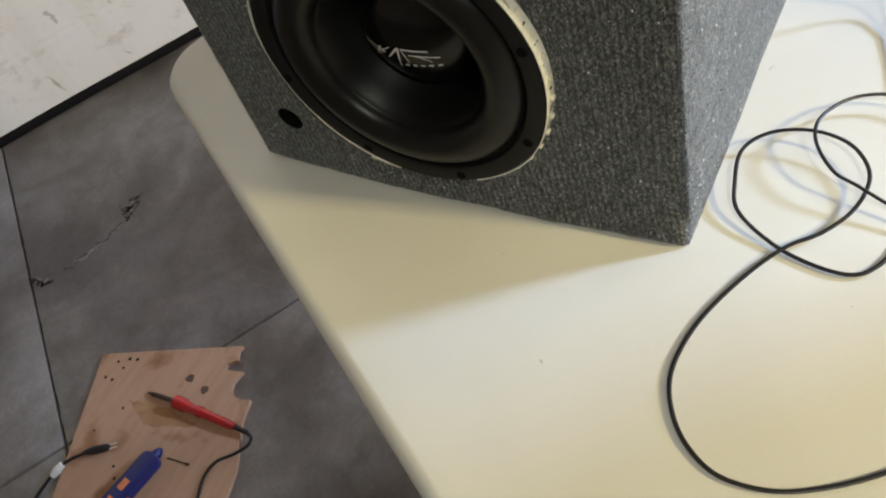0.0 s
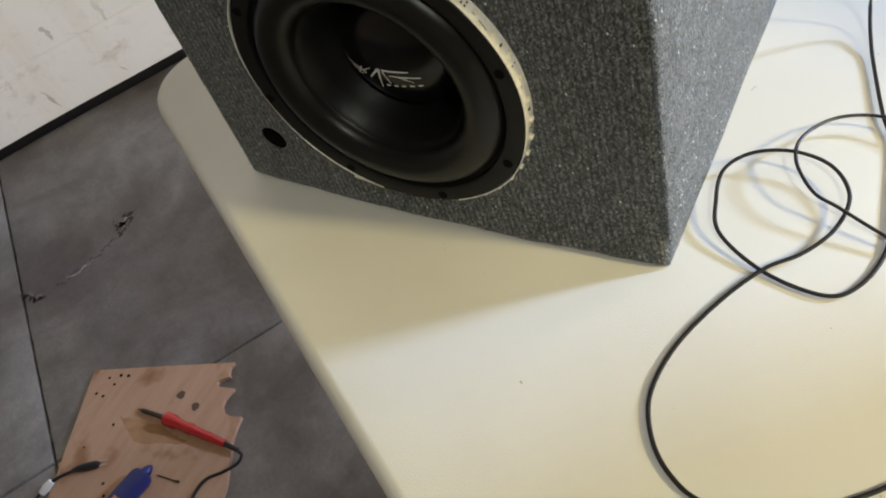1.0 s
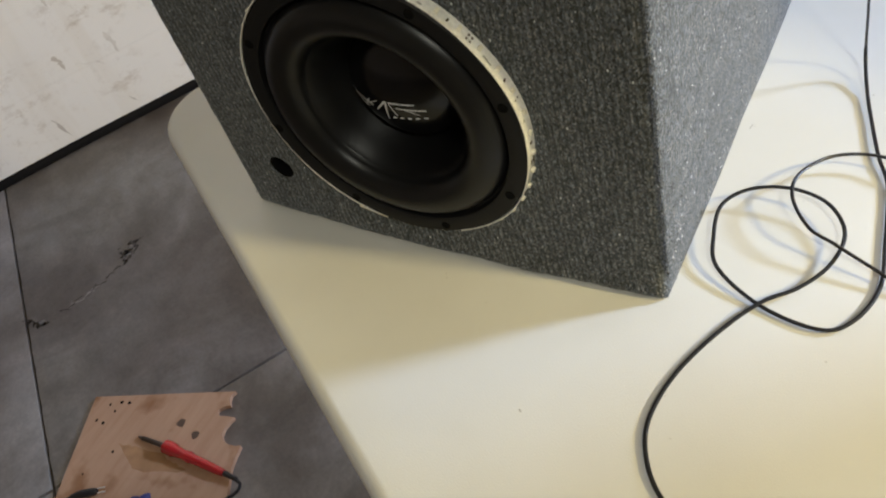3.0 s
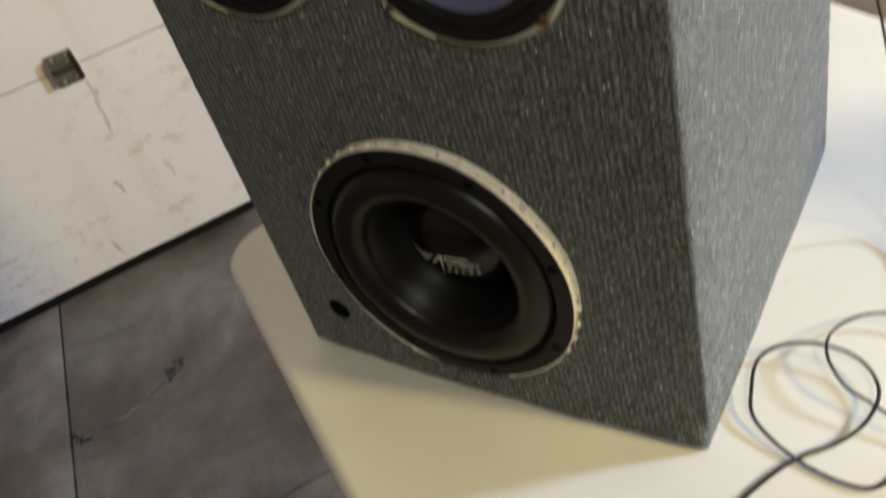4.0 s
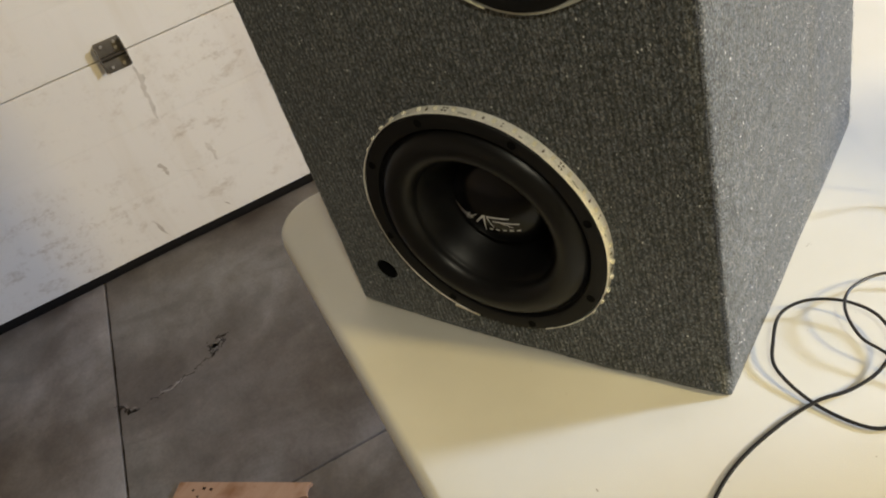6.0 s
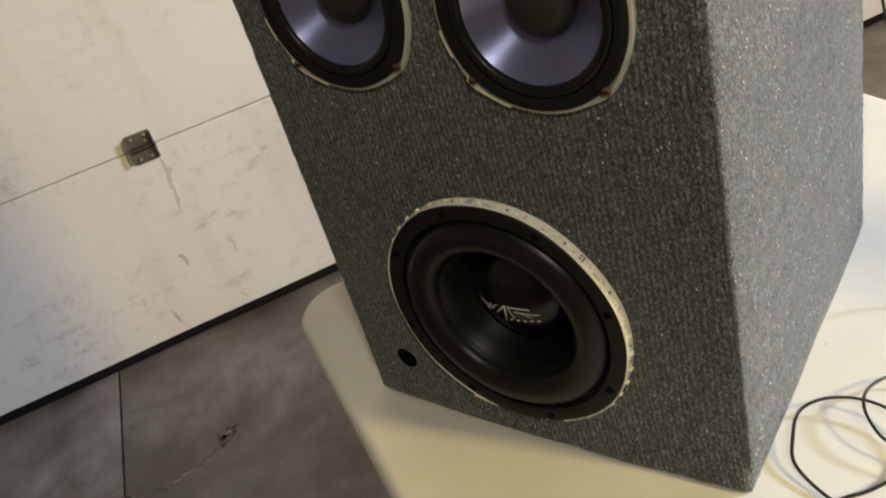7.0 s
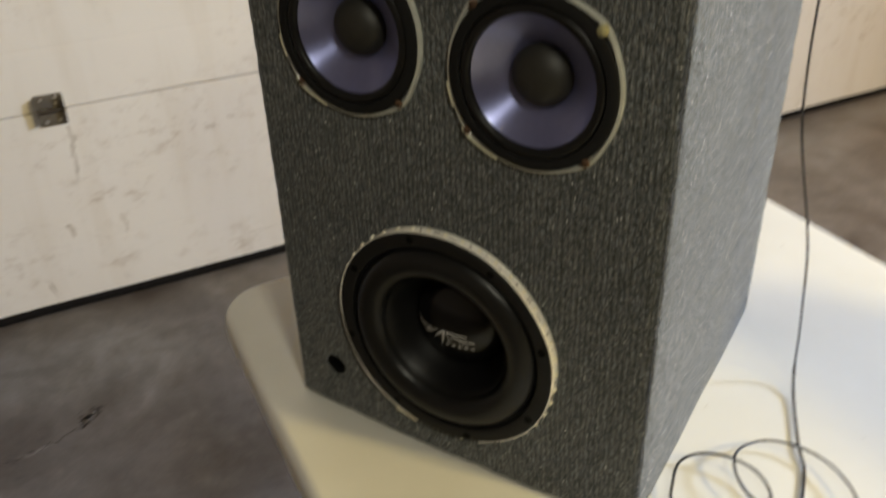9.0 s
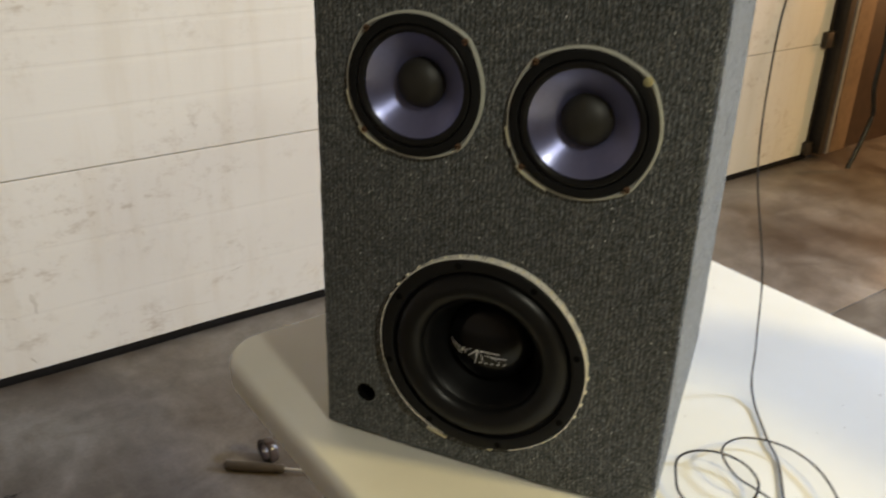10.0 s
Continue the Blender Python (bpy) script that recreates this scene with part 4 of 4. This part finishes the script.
# plug and cord at the board's edge
plug = tagged(empty("plug_lead"), "black lead with small plug and white tape", "cable")
part("plug", along((-0.632, -0.145, TOP + 0.007), (-0.672, -0.172, TOP + 0.007), [(0, 0.004), (0.1, 0.0065), (0.6, 0.0075), (1, 0.004)]), CORD, plug)
for o in (-0.003, 0.003):
    part("prong", along((-0.632 + o, -0.145 - o, TOP + 0.007), (-0.620 + o, -0.137 - o, TOP + 0.007), [(0, 0.0012), (1, 0.0011)], 6), BOLT, plug)
part("cord", tube([(-0.668, -0.170, TOP + 0.007), (-0.69, -0.19, TOP + 0.005), (-0.702, -0.21, TOP + 0.003), (-0.712, -0.24, FLOOR + 0.006), (-0.71, -0.28, FLOOR + 0.004), (-0.69, -0.34, FLOOR + 0.004)], 0.003, 8, 8), CORD, plug)
part("tape_flag", along((-0.698, -0.203, TOP + 0.006), (-0.708, -0.226, TOP - 0.002), [(0, 0.006), (0.5, 0.0085), (1, 0.006)], 8), PAPER, plug, "white paper tape")

# screwdriver and roll of tape further off, under the table's edge
driver = tagged(empty("screwdriver", pose(-0.505, 0.66, FLOOR, 0, 0, 18)), "screwdriver with amber handle on the concrete floor", "screwdriver")
part("handle", along((-0.14, 0, 0.013), (0.0, 0, 0.013), [(0, 0.008), (0.03, 0.012), (0.5, 0.0125), (0.8, 0.0105), (0.86, 0.0085), (0.94, 0.011), (1, 0.007)]), AMBER, driver, "amber plastic handle")
part("shaft", along((0.0, 0, 0.013), (0.15, 0, 0.006), [(0, 0.0032), (0.93, 0.0032), (1, 0.0018)]), BOLT, driver, "bright steel shaft")
tape_roll = tagged(part("tape_roll", turned([(0.021, -0.010), (0.031, -0.010), (0.0315, -0.009), (0.0315, 0.009), (0.031, 0.010), (0.021, 0.010), (0.0205, 0.009), (0.0205, -0.009), (0.021, -0.010)], 40), GLOSSTAPE, m=pose(-0.562, 0.682, FLOOR + 0.032, 0, 0, -25)), "glossy dark roll of tape standing on the floor", "tape roll")

# black cable hanging beside the door frame
tagged(part("hanging_cable", tube([ROOM @ Vector(p) for p in ((-1.33, 3.54, FLOOR + 1.5), (-1.31, 3.50, FLOOR + 1.0), (-1.29, 3.455, FLOOR + 0.70), (-1.28, 3.448, FLOOR + 0.56), (-1.28, 3.441, FLOOR + 0.40), (-1.28, 3.465, FLOOR + 0.32), (-1.28, 3.487, FLOOR + 0.25), (-1.28, 3.445, FLOOR + 0.14), (-1.28, 3.375, FLOOR + 0.012))], 0.011, 10, 8), CORD), "thick black cable hanging beside the garage door frame", "cable")
